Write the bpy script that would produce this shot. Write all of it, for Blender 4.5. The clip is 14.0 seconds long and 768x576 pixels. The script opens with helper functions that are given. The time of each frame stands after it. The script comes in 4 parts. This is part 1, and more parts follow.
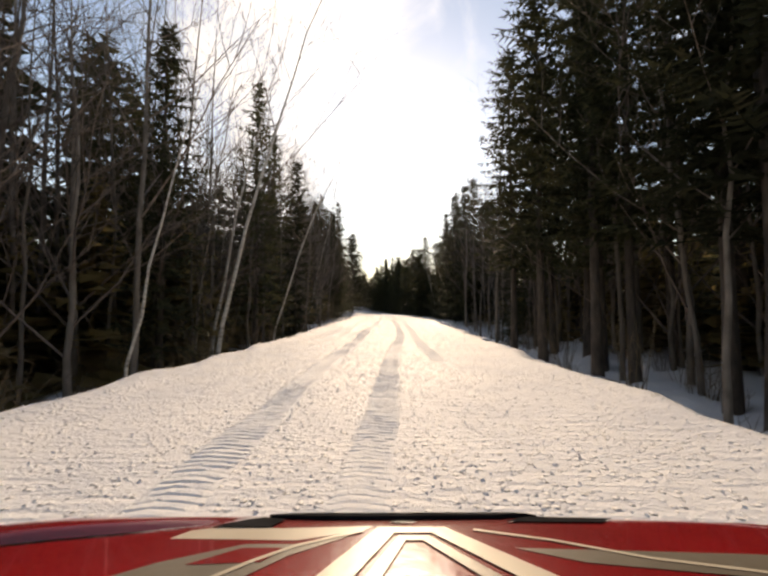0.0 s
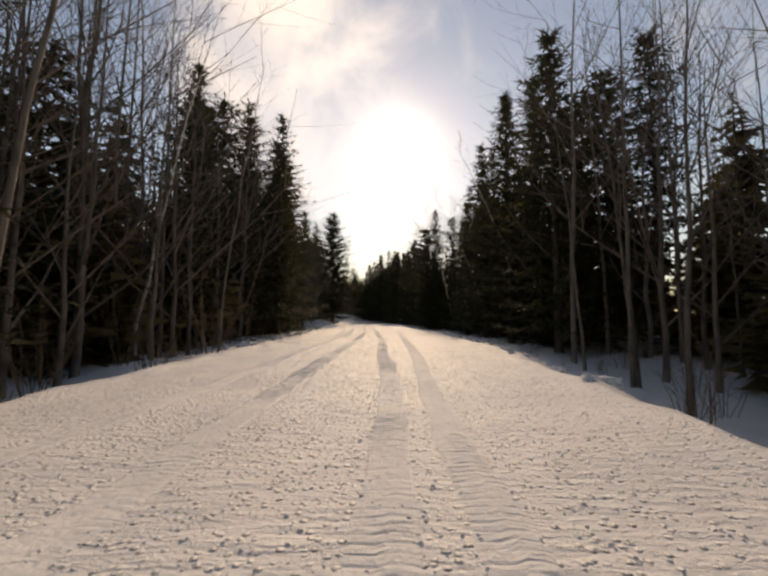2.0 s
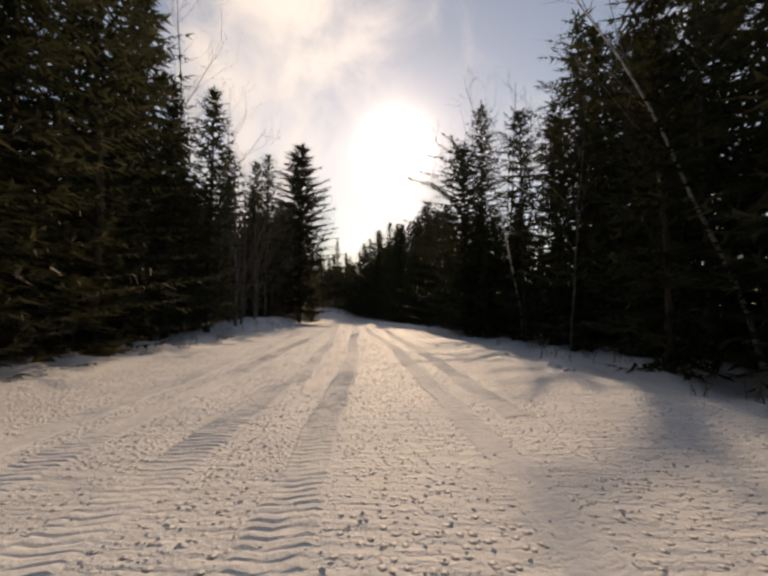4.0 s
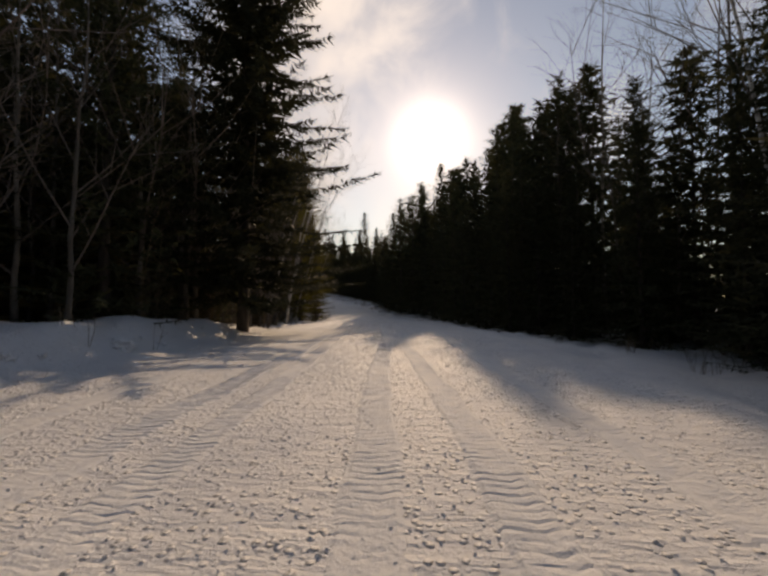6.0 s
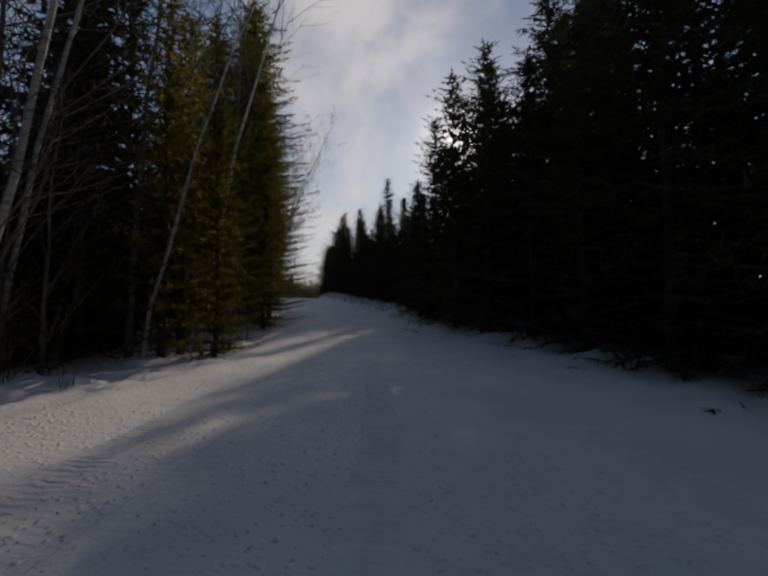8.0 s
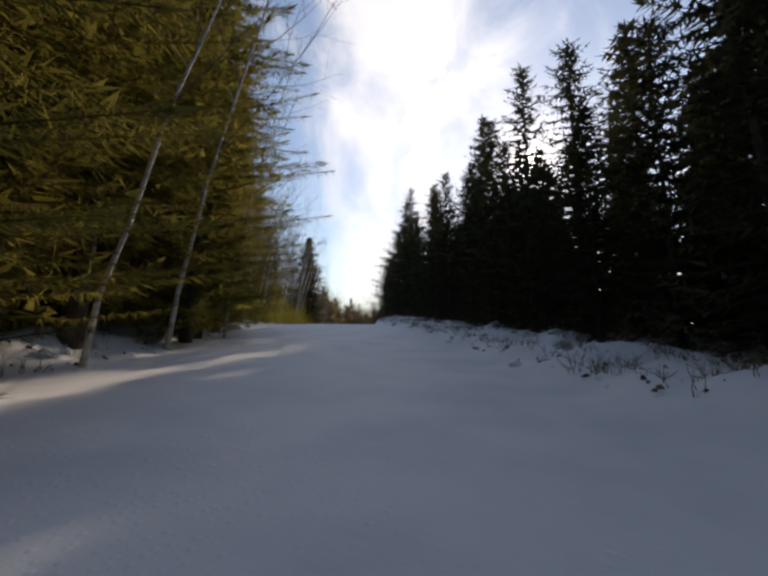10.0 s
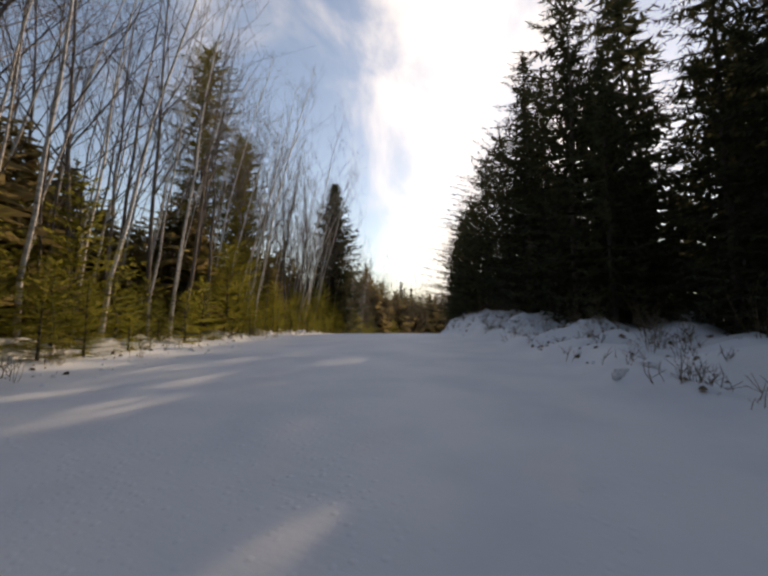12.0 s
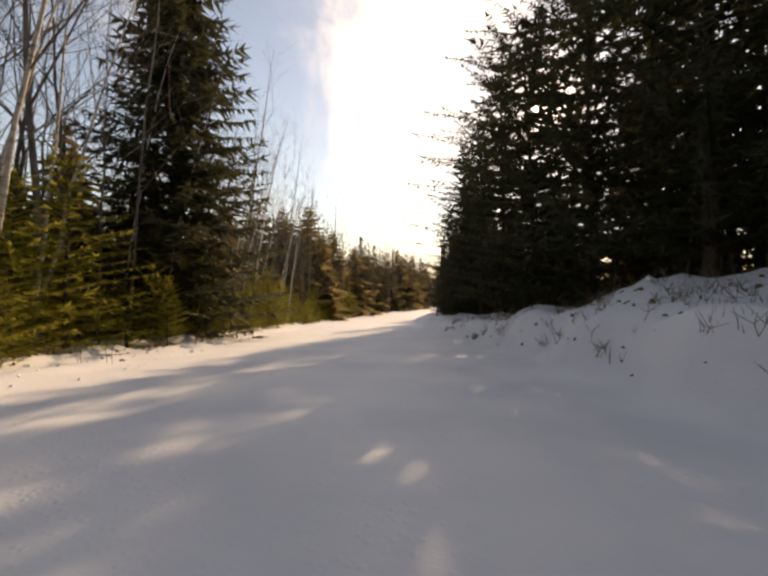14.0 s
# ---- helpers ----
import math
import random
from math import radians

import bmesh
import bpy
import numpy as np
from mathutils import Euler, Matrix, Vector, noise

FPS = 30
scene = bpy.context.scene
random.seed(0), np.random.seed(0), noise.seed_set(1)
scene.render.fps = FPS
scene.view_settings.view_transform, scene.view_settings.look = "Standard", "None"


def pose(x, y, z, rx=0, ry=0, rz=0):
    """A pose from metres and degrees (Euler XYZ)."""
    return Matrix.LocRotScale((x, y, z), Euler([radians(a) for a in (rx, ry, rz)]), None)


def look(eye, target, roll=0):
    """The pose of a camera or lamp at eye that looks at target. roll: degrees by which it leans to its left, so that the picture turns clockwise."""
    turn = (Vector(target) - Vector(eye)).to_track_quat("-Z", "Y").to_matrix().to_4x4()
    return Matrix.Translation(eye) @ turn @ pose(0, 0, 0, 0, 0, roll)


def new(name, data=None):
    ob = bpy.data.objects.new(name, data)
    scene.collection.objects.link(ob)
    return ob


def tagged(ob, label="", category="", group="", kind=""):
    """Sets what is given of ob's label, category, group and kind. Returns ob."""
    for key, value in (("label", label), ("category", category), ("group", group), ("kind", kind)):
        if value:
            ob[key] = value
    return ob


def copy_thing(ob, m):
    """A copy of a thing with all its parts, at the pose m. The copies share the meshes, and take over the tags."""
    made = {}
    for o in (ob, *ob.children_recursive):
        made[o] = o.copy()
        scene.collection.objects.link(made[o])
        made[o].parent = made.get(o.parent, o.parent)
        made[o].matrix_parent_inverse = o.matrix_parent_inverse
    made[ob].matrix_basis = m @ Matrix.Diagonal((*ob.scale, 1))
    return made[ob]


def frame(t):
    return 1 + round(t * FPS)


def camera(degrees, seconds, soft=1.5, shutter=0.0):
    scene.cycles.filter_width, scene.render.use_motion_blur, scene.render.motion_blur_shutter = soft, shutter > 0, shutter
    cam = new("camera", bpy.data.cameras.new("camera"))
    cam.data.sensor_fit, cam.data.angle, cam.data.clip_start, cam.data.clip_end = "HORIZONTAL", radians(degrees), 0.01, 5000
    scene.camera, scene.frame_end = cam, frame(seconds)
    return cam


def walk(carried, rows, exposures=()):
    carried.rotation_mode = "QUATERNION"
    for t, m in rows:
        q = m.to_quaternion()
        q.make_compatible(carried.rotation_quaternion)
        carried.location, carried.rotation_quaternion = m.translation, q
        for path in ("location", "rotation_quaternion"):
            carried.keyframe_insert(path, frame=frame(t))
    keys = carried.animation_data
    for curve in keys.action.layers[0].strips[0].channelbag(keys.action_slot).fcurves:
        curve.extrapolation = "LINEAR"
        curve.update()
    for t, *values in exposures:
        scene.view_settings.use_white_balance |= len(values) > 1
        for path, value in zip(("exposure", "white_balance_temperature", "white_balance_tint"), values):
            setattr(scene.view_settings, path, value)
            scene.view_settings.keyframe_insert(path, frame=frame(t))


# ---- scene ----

DEGREES = 90.0
cam = camera(DEGREES, 14.0, soft=2.8)
# seconds, place, tilt, lean and turn (left of the sun) of the camera on the snowmobile
PATH = [
    (0.0, 0.000, 0.000, 1.050, 3.43, 0.00, 2.19),
    (0.4, 0.007, 4.400, 1.062, 3.50, 0.00, 0.60),
    (0.8, 0.026, 8.800, 1.074, 3.36, 0.00, -0.80),
    (1.2, 0.051, 13.200, 1.087, 3.36, 0.00, -1.18),
    (1.5, 0.057, 16.500, 1.098, 3.65, 0.00, -1.08),
    (1.6, 0.056, 17.600, 1.101, 3.94, 0.00, -0.85),
    (2.0, 0.036, 22.000, 1.116, 4.67, 0.00, 1.91),
    (2.4, -0.011, 26.400, 1.132, 4.84, 0.00, 3.21),
    (2.8, -0.086, 30.799, 1.148, 4.75, 0.00, 2.10),
    (3.0, -0.134, 32.998, 1.157, 4.67, 0.00, 1.35),
    (3.2, -0.191, 35.198, 1.165, 4.52, 0.00, 0.83),
    (4.0, -0.577, 43.989, 1.197, 4.00, 0.00, 1.90),
    (4.6, -1.060, 50.571, 1.216, 3.70, 0.00, 3.10),
    (5.3, -1.860, 58.229, 1.234, 4.09, 0.00, 4.16),
    (5.5, -2.121, 60.413, 1.242, 3.42, 0.00, 5.28),
    (5.7, -2.385, 62.597, 1.255, 3.38, 0.00, 5.76),
    (5.9, -2.650, 64.781, 1.272, 3.13, 0.00, 6.61),
    (6.1, -2.916, 66.965, 1.295, 2.96, 0.00, 7.21),
    (6.3, -3.182, 69.149, 1.321, 3.01, 0.00, 7.85),
    (6.5, -3.443, 71.334, 1.346, 2.75, 0.00, 8.14),
    (6.7, -3.696, 73.519, 1.370, 3.51, 0.00, 8.66),
    (6.9, -3.944, 75.705, 1.393, 3.35, 0.00, 7.61),
    (7.0, -4.066, 76.798, 1.404, 3.33, 0.00, 6.65),
    (7.2, -4.321, 78.983, 1.419, 2.94, 0.00, 6.24),
    (7.5, -4.738, 82.257, 1.418, 3.56, 0.00, 8.38),
    (7.7, -5.042, 84.436, 1.402, 3.61, 0.00, 10.55),
    (8.3, -6.090, 90.952, 1.348, 4.30, 0.00, 12.00),
    (9.0, -7.915, 98.424, 1.348, 6.50, 0.00, 16.60),
    (9.8, -11.203, 106.584, 1.787, 8.23, 0.00, 20.15),
    (10.0, -12.094, 108.595, 1.977, 8.05, 0.00, 21.68),
    (10.5, -14.433, 113.573, 2.461, 7.89, 0.00, 24.93),
    (11.0, -16.912, 118.483, 2.945, 7.28, 0.00, 24.31),
    (11.5, -19.488, 123.342, 3.429, 7.38, 0.00, 27.88),
    (12.0, -22.104, 128.180, 3.904, 5.98, 0.00, 29.07),
    (12.5, -24.716, 133.021, 4.286, 4.24, 0.00, 28.39),
    (13.0, -27.250, 137.902, 4.542, 3.12, 0.00, 27.09),
    (13.5, -29.665, 142.843, 4.670, 3.38, 0.00, 25.96),
    (14.0, -31.929, 147.855, 4.666, 0.78, 0.00, 23.04),
]
# the clip's camera darkens its picture as the glare goes behind the trees
EXPOSURES = [(0.0, -0.1, 8500, 17), (0.5, -0.2, 8600, 18), (1.5, -0.65, 8800, 19), (5.5, -0.9, 8800, 20), (6.5, -1.1, 8800, 20), (6.9, -1.4, 8200, 19), (7.1, -1.65, 7300, 16), (7.7, -1.7, 7000, 16), (9.8, -0.58, 7100, 16), (11.0, -0.38, 7500, 17), (12.0, -0.35, 8200, 18), (13.0, -0.15, 9000, 20), (14.0, -0.1, 9800, 21)]
walk(cam, [(t, pose(x, y, z, 90 + tilt, lean, turn)) for t, x, y, z, tilt, lean, turn in PATH], EXPOSURES)

# headings (degrees left of the sun) and slopes of the trail by the metres along it
HEAD = [(-60, 0), (0, 0), (11, -0.4), (22, 0.4), (35, 1.5), (46, 3.8), (58, 6.8), (68, 7), (77, 6.3), (85, 8.2), (93, 10.5), (97, 15.5), (101, 21), (105, 23), (108, 23.5), (117, 26.5), (125, 28.2), (134, 28.6), (143, 27), (154, 23.5), (165, 24.5), (180, 24), (196, 15), (216, 4), (260, 0), (330, -4)]
SLOPE = [(-60, 0), (35, 0.004), (58, 0.002), (68, 0.012), (77, 0.010), (85, -0.010), (96, -0.004), (103, 0.045), (109, 0.088), (130, 0.088), (136, 0.066), (142, 0.04), (148, 0.015), (154, -0.012), (160, -0.035), (168, -0.055), (186, -0.055), (204, -0.01), (330, 0)]


# ---- light ----
SUN_EL = radians(24)
PLUME = 20  # degrees left of the sun
SUN_DIR = Vector((0, math.cos(SUN_EL), math.sin(SUN_EL)))
sun = new("sun", bpy.data.lights.new("sun", "SUN"))
sun.data.energy, sun.data.angle, sun.data.color = 5.0, radians(0.6), (1.0, 0.86, 0.68)
sun.matrix_world = look(SUN_DIR * 200, (0, 0, 0))


def sky():
    """Hazy winter sky: clear blue, thin drifting cloud, and the bright aureole that the haze gives the sun."""
    w = bpy.data.worlds.new("winter_sky")
    scene.world = w
    w.use_nodes = True
    nt = w.node_tree
    nt.nodes.clear()
    N = nt.nodes.new
    L = nt.links.new
    tex = N("ShaderNodeTexSky")
    tex.sky_type, tex.sun_disc = "NISHITA", False
    tex.sun_elevation, tex.sun_rotation, tex.air_density, tex.dust_density, tex.ozone_density = SUN_EL, 0.0, 1.15, 0.2, 2.0
    co = N("ShaderNodeTexCoord")
    # thin cloud, drawn out across the sky
    mp = N("ShaderNodeMapping")
    mp.inputs["Scale"].default_value = (1.5, 1.0, 1.3)
    mp.inputs["Rotation"].default_value = (0, 0, 0.5)
    L(co.outputs["Generated"], mp.inputs[0])
    no = N("ShaderNodeTexNoise")
    no.inputs["Scale"].default_value, no.inputs["Detail"].default_value, no.inputs["Roughness"].default_value = 3.2, 9, 0.58
    no.inputs["Distortion"].default_value = 0.5
    L(mp.outputs[0], no.inputs["Vector"])
    ramp = N("ShaderNodeMapRange")
    ramp.interpolation_type = "SMOOTHSTEP"
    ramp.inputs["From Min"].default_value, ramp.inputs["From Max"].default_value = 0.38, 0.92
    # a tall white plume of it stands to the left of the sun
    plume = N("ShaderNodeVectorMath")
    plume.operation = "DOT_PRODUCT"
    plume.inputs[1].default_value = (math.cos(radians(PLUME)), math.sin(radians(PLUME)), 0.0)
    L(co.outputs["Generated"], plume.inputs[0])
    wide = N("ShaderNodeMapRange")
    wide.interpolation_type = "SMOOTHSTEP"
    wide.inputs["From Min"].default_value, wide.inputs["From Max"].default_value = 0.02, 0.55
    wide.inputs["To Min"].default_value, wide.inputs["To Max"].default_value = 0.37, 0.0
    side = N("ShaderNodeMath")
    side.operation = "ABSOLUTE"
    L(plume.outputs["Value"], side.inputs[0])
    # it spreads upwards
    up = N("ShaderNodeSeparateXYZ")
    L(co.outputs["Generated"], up.inputs[0])
    fan = N("ShaderNodeMath")
    fan.operation = "MULTIPLY_ADD"
    fan.inputs[1].default_value, fan.inputs[2].default_value = 0.75, 0.2
    L(up.outputs["Z"], fan.inputs[0])
    rel = N("ShaderNodeMath")
    rel.operation = "DIVIDE"
    L(side.outputs[0], rel.inputs[0])
    L(fan.outputs[0], rel.inputs[1])
    L(rel.outputs[0], wide.inputs["Value"])
    # it stands over the horizon and ends below the zenith
    ahead = N("ShaderNodeVectorMath")
    ahead.operation = "DOT_PRODUCT"
    ahead.inputs[1].default_value = (-math.sin(radians(PLUME)), math.cos(radians(PLUME)), 0.0)
    L(co.outputs["Generated"], ahead.inputs[0])
    part_of = N("ShaderNodeMapRange")
    part_of.interpolation_type = "SMOOTHSTEP"
    part_of.inputs["From Min"].default_value, part_of.inputs["From Max"].default_value = 0.35, 0.68
    L(ahead.outputs["Value"], part_of.inputs["Value"])
    held = N("ShaderNodeMath")
    held.operation = "MULTIPLY_ADD"
    held.inputs[2].default_value = -0.10
    L(wide.outputs[0], held.inputs[0])
    L(part_of.outputs[0], held.inputs[1])
    both = N("ShaderNodeMath")
    L(no.outputs["Fac"], both.inputs[0])
    L(held.outputs[0], both.inputs[1])
    L(both.outputs[0], ramp.inputs["Value"])
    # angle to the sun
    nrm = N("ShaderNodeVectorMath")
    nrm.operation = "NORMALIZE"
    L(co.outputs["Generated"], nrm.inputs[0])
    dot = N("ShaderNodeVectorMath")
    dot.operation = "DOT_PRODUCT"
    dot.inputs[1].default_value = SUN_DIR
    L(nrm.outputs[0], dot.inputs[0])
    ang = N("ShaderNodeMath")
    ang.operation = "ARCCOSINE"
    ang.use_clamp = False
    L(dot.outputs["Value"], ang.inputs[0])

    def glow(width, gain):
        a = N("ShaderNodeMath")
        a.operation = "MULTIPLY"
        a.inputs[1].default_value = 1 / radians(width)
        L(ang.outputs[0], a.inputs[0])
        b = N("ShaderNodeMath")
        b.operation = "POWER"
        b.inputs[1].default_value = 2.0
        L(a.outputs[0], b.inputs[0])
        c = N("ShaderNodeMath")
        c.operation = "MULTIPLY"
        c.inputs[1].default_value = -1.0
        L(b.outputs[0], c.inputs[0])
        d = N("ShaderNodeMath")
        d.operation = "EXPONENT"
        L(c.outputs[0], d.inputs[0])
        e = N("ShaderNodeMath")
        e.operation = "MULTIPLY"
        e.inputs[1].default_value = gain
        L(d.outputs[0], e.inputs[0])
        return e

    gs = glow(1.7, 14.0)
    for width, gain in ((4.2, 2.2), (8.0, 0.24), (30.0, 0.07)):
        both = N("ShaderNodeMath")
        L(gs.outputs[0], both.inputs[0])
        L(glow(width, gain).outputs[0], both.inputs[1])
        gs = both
    base = N("ShaderNodeBackground")
    base.inputs["Strength"].default_value = 0.21
    L(tex.outputs[0], base.inputs["Color"])
    # cloud takes the sky's place where it is thick, brighter towards the sun
    cl = N("ShaderNodeBackground")
    cl.inputs["Color"].default_value = (0.95, 0.97, 1.0, 1)
    g3 = glow(35.0, 0.9)
    ad = N("ShaderNodeMath")
    ad.inputs[1].default_value = 1.3
    L(g3.outputs[0], ad.inputs[0])
    L(ad.outputs[0], cl.inputs["Strength"])
    mix = N("ShaderNodeMixShader")
    k = N("ShaderNodeMath")
    k.operation = "MULTIPLY_ADD"
    k.inputs[1].default_value = 0.82
    k.inputs[2].default_value = 0.02
    L(ramp.outputs[0], k.inputs[0])
    L(k.outputs[0], mix.inputs[0])
    L(base.outputs[0], mix.inputs[1])
    L(cl.outputs[0], mix.inputs[2])
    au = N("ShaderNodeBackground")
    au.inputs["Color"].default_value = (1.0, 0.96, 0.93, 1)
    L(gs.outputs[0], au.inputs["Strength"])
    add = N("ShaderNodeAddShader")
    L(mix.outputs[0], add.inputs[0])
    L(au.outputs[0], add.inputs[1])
    out = N("ShaderNodeOutputWorld")
    L(add.outputs[0], out.inputs[0])


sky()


# ---- materials ----
def material(name, colours, scale=3.0, rough=0.8, bump=0.3, bump_scale=40.0, detail=6.0, per_object=0.0, translucent=0.0, metal=0.0, coat=0.0, stretch=(1, 1, 1), spec=0.5, island=0.0, bump_dist=0.02):
    """A Principled material: a colour ramp over noise in object space at two scales, fine relief, and variation between objects or pieces."""
    m = bpy.data.materials.new(name)
    m.use_nodes = True
    nt = m.node_tree
    N, L = nt.nodes.new, nt.links.new
    p = nt.nodes["Principled BSDF"]
    co = N("ShaderNodeTexCoord")
    mp = N("ShaderNodeMapping")
    mp.inputs["Scale"].default_value = stretch
    L(co.outputs["Object"], mp.inputs[0])
    n1 = N("ShaderNodeTexNoise")
    n1.inputs["Scale"].default_value, n1.inputs["Detail"].default_value = scale, detail
    L(mp.outputs[0], n1.inputs["Vector"])
    r = N("ShaderNodeValToRGB")
    els = r.color_ramp.elements
    while len(els) < len(colours):
        els.new(0.5)
    for i, (pos, c) in enumerate(colours):
        els[i].position, els[i].color = pos, (*c, 1)
    L(n1.outputs["Fac"], r.inputs[0])
    last = r.outputs[0]
    hsv = N("ShaderNodeHueSaturation")
    L(last, hsv.inputs["Color"])
    if per_object or island:
        ob = N("ShaderNodeObjectInfo")
        src = ob.outputs["Random"]
        if island:
            ge = N("ShaderNodeNewGeometry")
            src = ge.outputs["Random Per Island"]
        mr = N("ShaderNodeMapRange")
        k = per_object or island
        mr.inputs["To Min"].default_value, mr.inputs["To Max"].default_value = 1 - k, 1 + k
        L(src, mr.inputs["Value"])
        L(mr.outputs[0], hsv.inputs["Value"])
    L(hsv.outputs[0], p.inputs["Base Color"])
    n2 = N("ShaderNodeTexNoise")
    n2.inputs["Scale"].default_value, n2.inputs["Detail"].default_value, n2.inputs["Roughness"].default_value = bump_scale, 6, 0.65
    L(mp.outputs[0], n2.inputs["Vector"])
    b = N("ShaderNodeBump")
    b.inputs["Strength"].default_value, b.inputs["Distance"].default_value = bump, bump_dist
    L(n2.outputs["Fac"], b.inputs["Height"])
    L(b.outputs[0], p.inputs["Normal"])
    p.inputs["Roughness"].default_value = rough
    p.inputs["Metallic"].default_value = metal
    p.inputs["Coat Weight"].default_value = coat
    p.inputs["Specular IOR Level"].default_value = spec
    if translucent:
        tr = N("ShaderNodeBsdfTranslucent")
        L(hsv.outputs[0], tr.inputs["Color"])
        mx = N("ShaderNodeMixShader")
        mx.inputs[0].default_value = translucent
        L(p.outputs[0], mx.inputs[1])
        L(tr.outputs[0], mx.inputs[2])
        L(mx.outputs[0], nt.nodes["Material Output"].inputs[0])
    return m


M_SNOW = material("packed_snow", [(0.3, (0.72, 0.74, 0.78)), (0.55, (0.82, 0.83, 0.85)), (0.75, (0.86, 0.86, 0.86))], 0.9, 0.68, 0.6, 30.0, per_object=0.0, spec=0.22, bump_dist=0.03)


def crumble(m):
    """Adds broken crust to a snow material: scattered small lumps over drawn-out ripples."""
    nt = m.node_tree
    N, L = nt.nodes.new, nt.links.new
    fine = [n for n in nt.nodes if n.type == "BUMP"][0]
    co = [n for n in nt.nodes if n.type == "TEX_COORD"][0]
    vo = N("ShaderNodeTexVoronoi")
    vo.inputs["Scale"].default_value = 19.0
    L(co.outputs["Object"], vo.inputs["Vector"])
    # only some cells carry a lump, more of them in broken patches
    pa = N("ShaderNodeTexNoise")
    pa.inputs["Scale"].default_value, pa.inputs["Detail"].default_value = 0.9, 4
    L(co.outputs["Object"], pa.inputs["Vector"])
    sep = N("ShaderNodeSeparateColor")
    L(vo.outputs["Color"], sep.inputs[0])
    su = N("ShaderNodeMath")
    L(sep.outputs[0], su.inputs[0])
    L(pa.outputs["Fac"], su.inputs[1])
    has = N("ShaderNodeMapRange")
    has.inputs["From Min"].default_value, has.inputs["From Max"].default_value = 1.02, 1.2
    L(su.outputs[0], has.inputs["Value"])
    dome = N("ShaderNodeMapRange")
    dome.inputs["From Min"].default_value, dome.inputs["From Max"].default_value = 0.45, 0.1
    L(vo.outputs["Distance"], dome.inputs["Value"])
    mu = N("ShaderNodeMath")
    mu.operation = "MULTIPLY"
    L(has.outputs[0], mu.inputs[0])
    L(dome.outputs[0], mu.inputs[1])
    # ripples pressed across the way of travel
    mp = N("ShaderNodeMapping")
    mp.inputs["Scale"].default_value = (2.2, 9.0, 2.0)
    L(co.outputs["Object"], mp.inputs[0])
    ri = N("ShaderNodeTexNoise")
    ri.inputs["Scale"].default_value, ri.inputs["Detail"].default_value, ri.inputs["Roughness"].default_value = 1.2, 5, 0.6
    L(mp.outputs[0], ri.inputs["Vector"])
    ad = N("ShaderNodeMath")
    ad.operation = "MULTIPLY_ADD"
    ad.inputs[1].default_value = 1.3
    L(ri.outputs["Fac"], ad.inputs[0])
    L(mu.outputs[0], ad.inputs[2])
    # past the bend lies a smooth new layer
    yy = N("ShaderNodeSeparateXYZ")
    L(co.outputs["Object"], yy.inputs[0])
    old = N("ShaderNodeMapRange")
    old.interpolation_type = "SMOOTHSTEP"
    old.inputs["From Min"].default_value, old.inputs["From Max"].default_value = 78.0, 98.0
    old.inputs["To Min"].default_value, old.inputs["To Max"].default_value = 1.0, 0.1
    L(yy.outputs["Y"], old.inputs["Value"])
    less = N("ShaderNodeMath")
    less.operation = "MULTIPLY"
    L(ad.outputs[0], less.inputs[0])
    L(old.outputs[0], less.inputs[1])
    ad = less
    grain = N("ShaderNodeMath")
    grain.operation = "MULTIPLY"
    grain.inputs[1].default_value = 0.6
    L(old.outputs[0], grain.inputs[0])
    L(grain.outputs[0], fine.inputs["Strength"])
    bu = N("ShaderNodeBump")
    bu.inputs["Strength"].default_value, bu.inputs["Distance"].default_value = 0.85, 0.035
    L(ad.outputs[0], bu.inputs["Height"])
    L(bu.outputs[0], fine.inputs["Normal"])


crumble(M_SNOW)
M_CLUMP = material("crusted_snow", [(0.3, (0.74, 0.76, 0.79)), (0.7, (0.86, 0.86, 0.86))], 5.0, 0.78, 0.6, 14.0, spec=0.12, bump_dist=0.03)
M_NEEDLE = material("spruce_needles", [(0.3, (0.036, 0.040, 0.020)), (0.55, (0.065, 0.066, 0.032)), (0.8, (0.11, 0.092, 0.046))], 1.3, 0.7, 0.0, 30, per_object=0.4, translucent=0.42, spec=0.25)
M_PINE = material("pine_needles", [(0.3, (0.11, 0.105, 0.022)), (0.55, (0.20, 0.175, 0.036)), (0.8, (0.31, 0.23, 0.06))], 1.0, 0.7, 0.0, 30, per_object=0.4, translucent=0.62, spec=0.25)
M_YOUNG = material("young_fir_needles", [(0.3, (0.20, 0.195, 0.034)), (0.55, (0.34, 0.315, 0.056)), (0.8, (0.47, 0.40, 0.09))], 1.2, 0.65, 0.0, 30, per_object=0.35, translucent=0.62, spec=0.25)
M_RUST = material("brown_brush_leaves", [(0.3, (0.15, 0.115, 0.052)), (0.55, (0.27, 0.21, 0.092)), (0.8, (0.38, 0.30, 0.135))], 0.8, 0.75, 0.0, 30, translucent=0.66, spec=0.2)
M_BARK = material("dark_conifer_bark", [(0.3, (0.035, 0.026, 0.020)), (0.6, (0.085, 0.065, 0.050)), (0.8, (0.14, 0.115, 0.095))], 9.0, 0.9, 0.8, 30, per_object=0.25, stretch=(1, 1, 0.25))
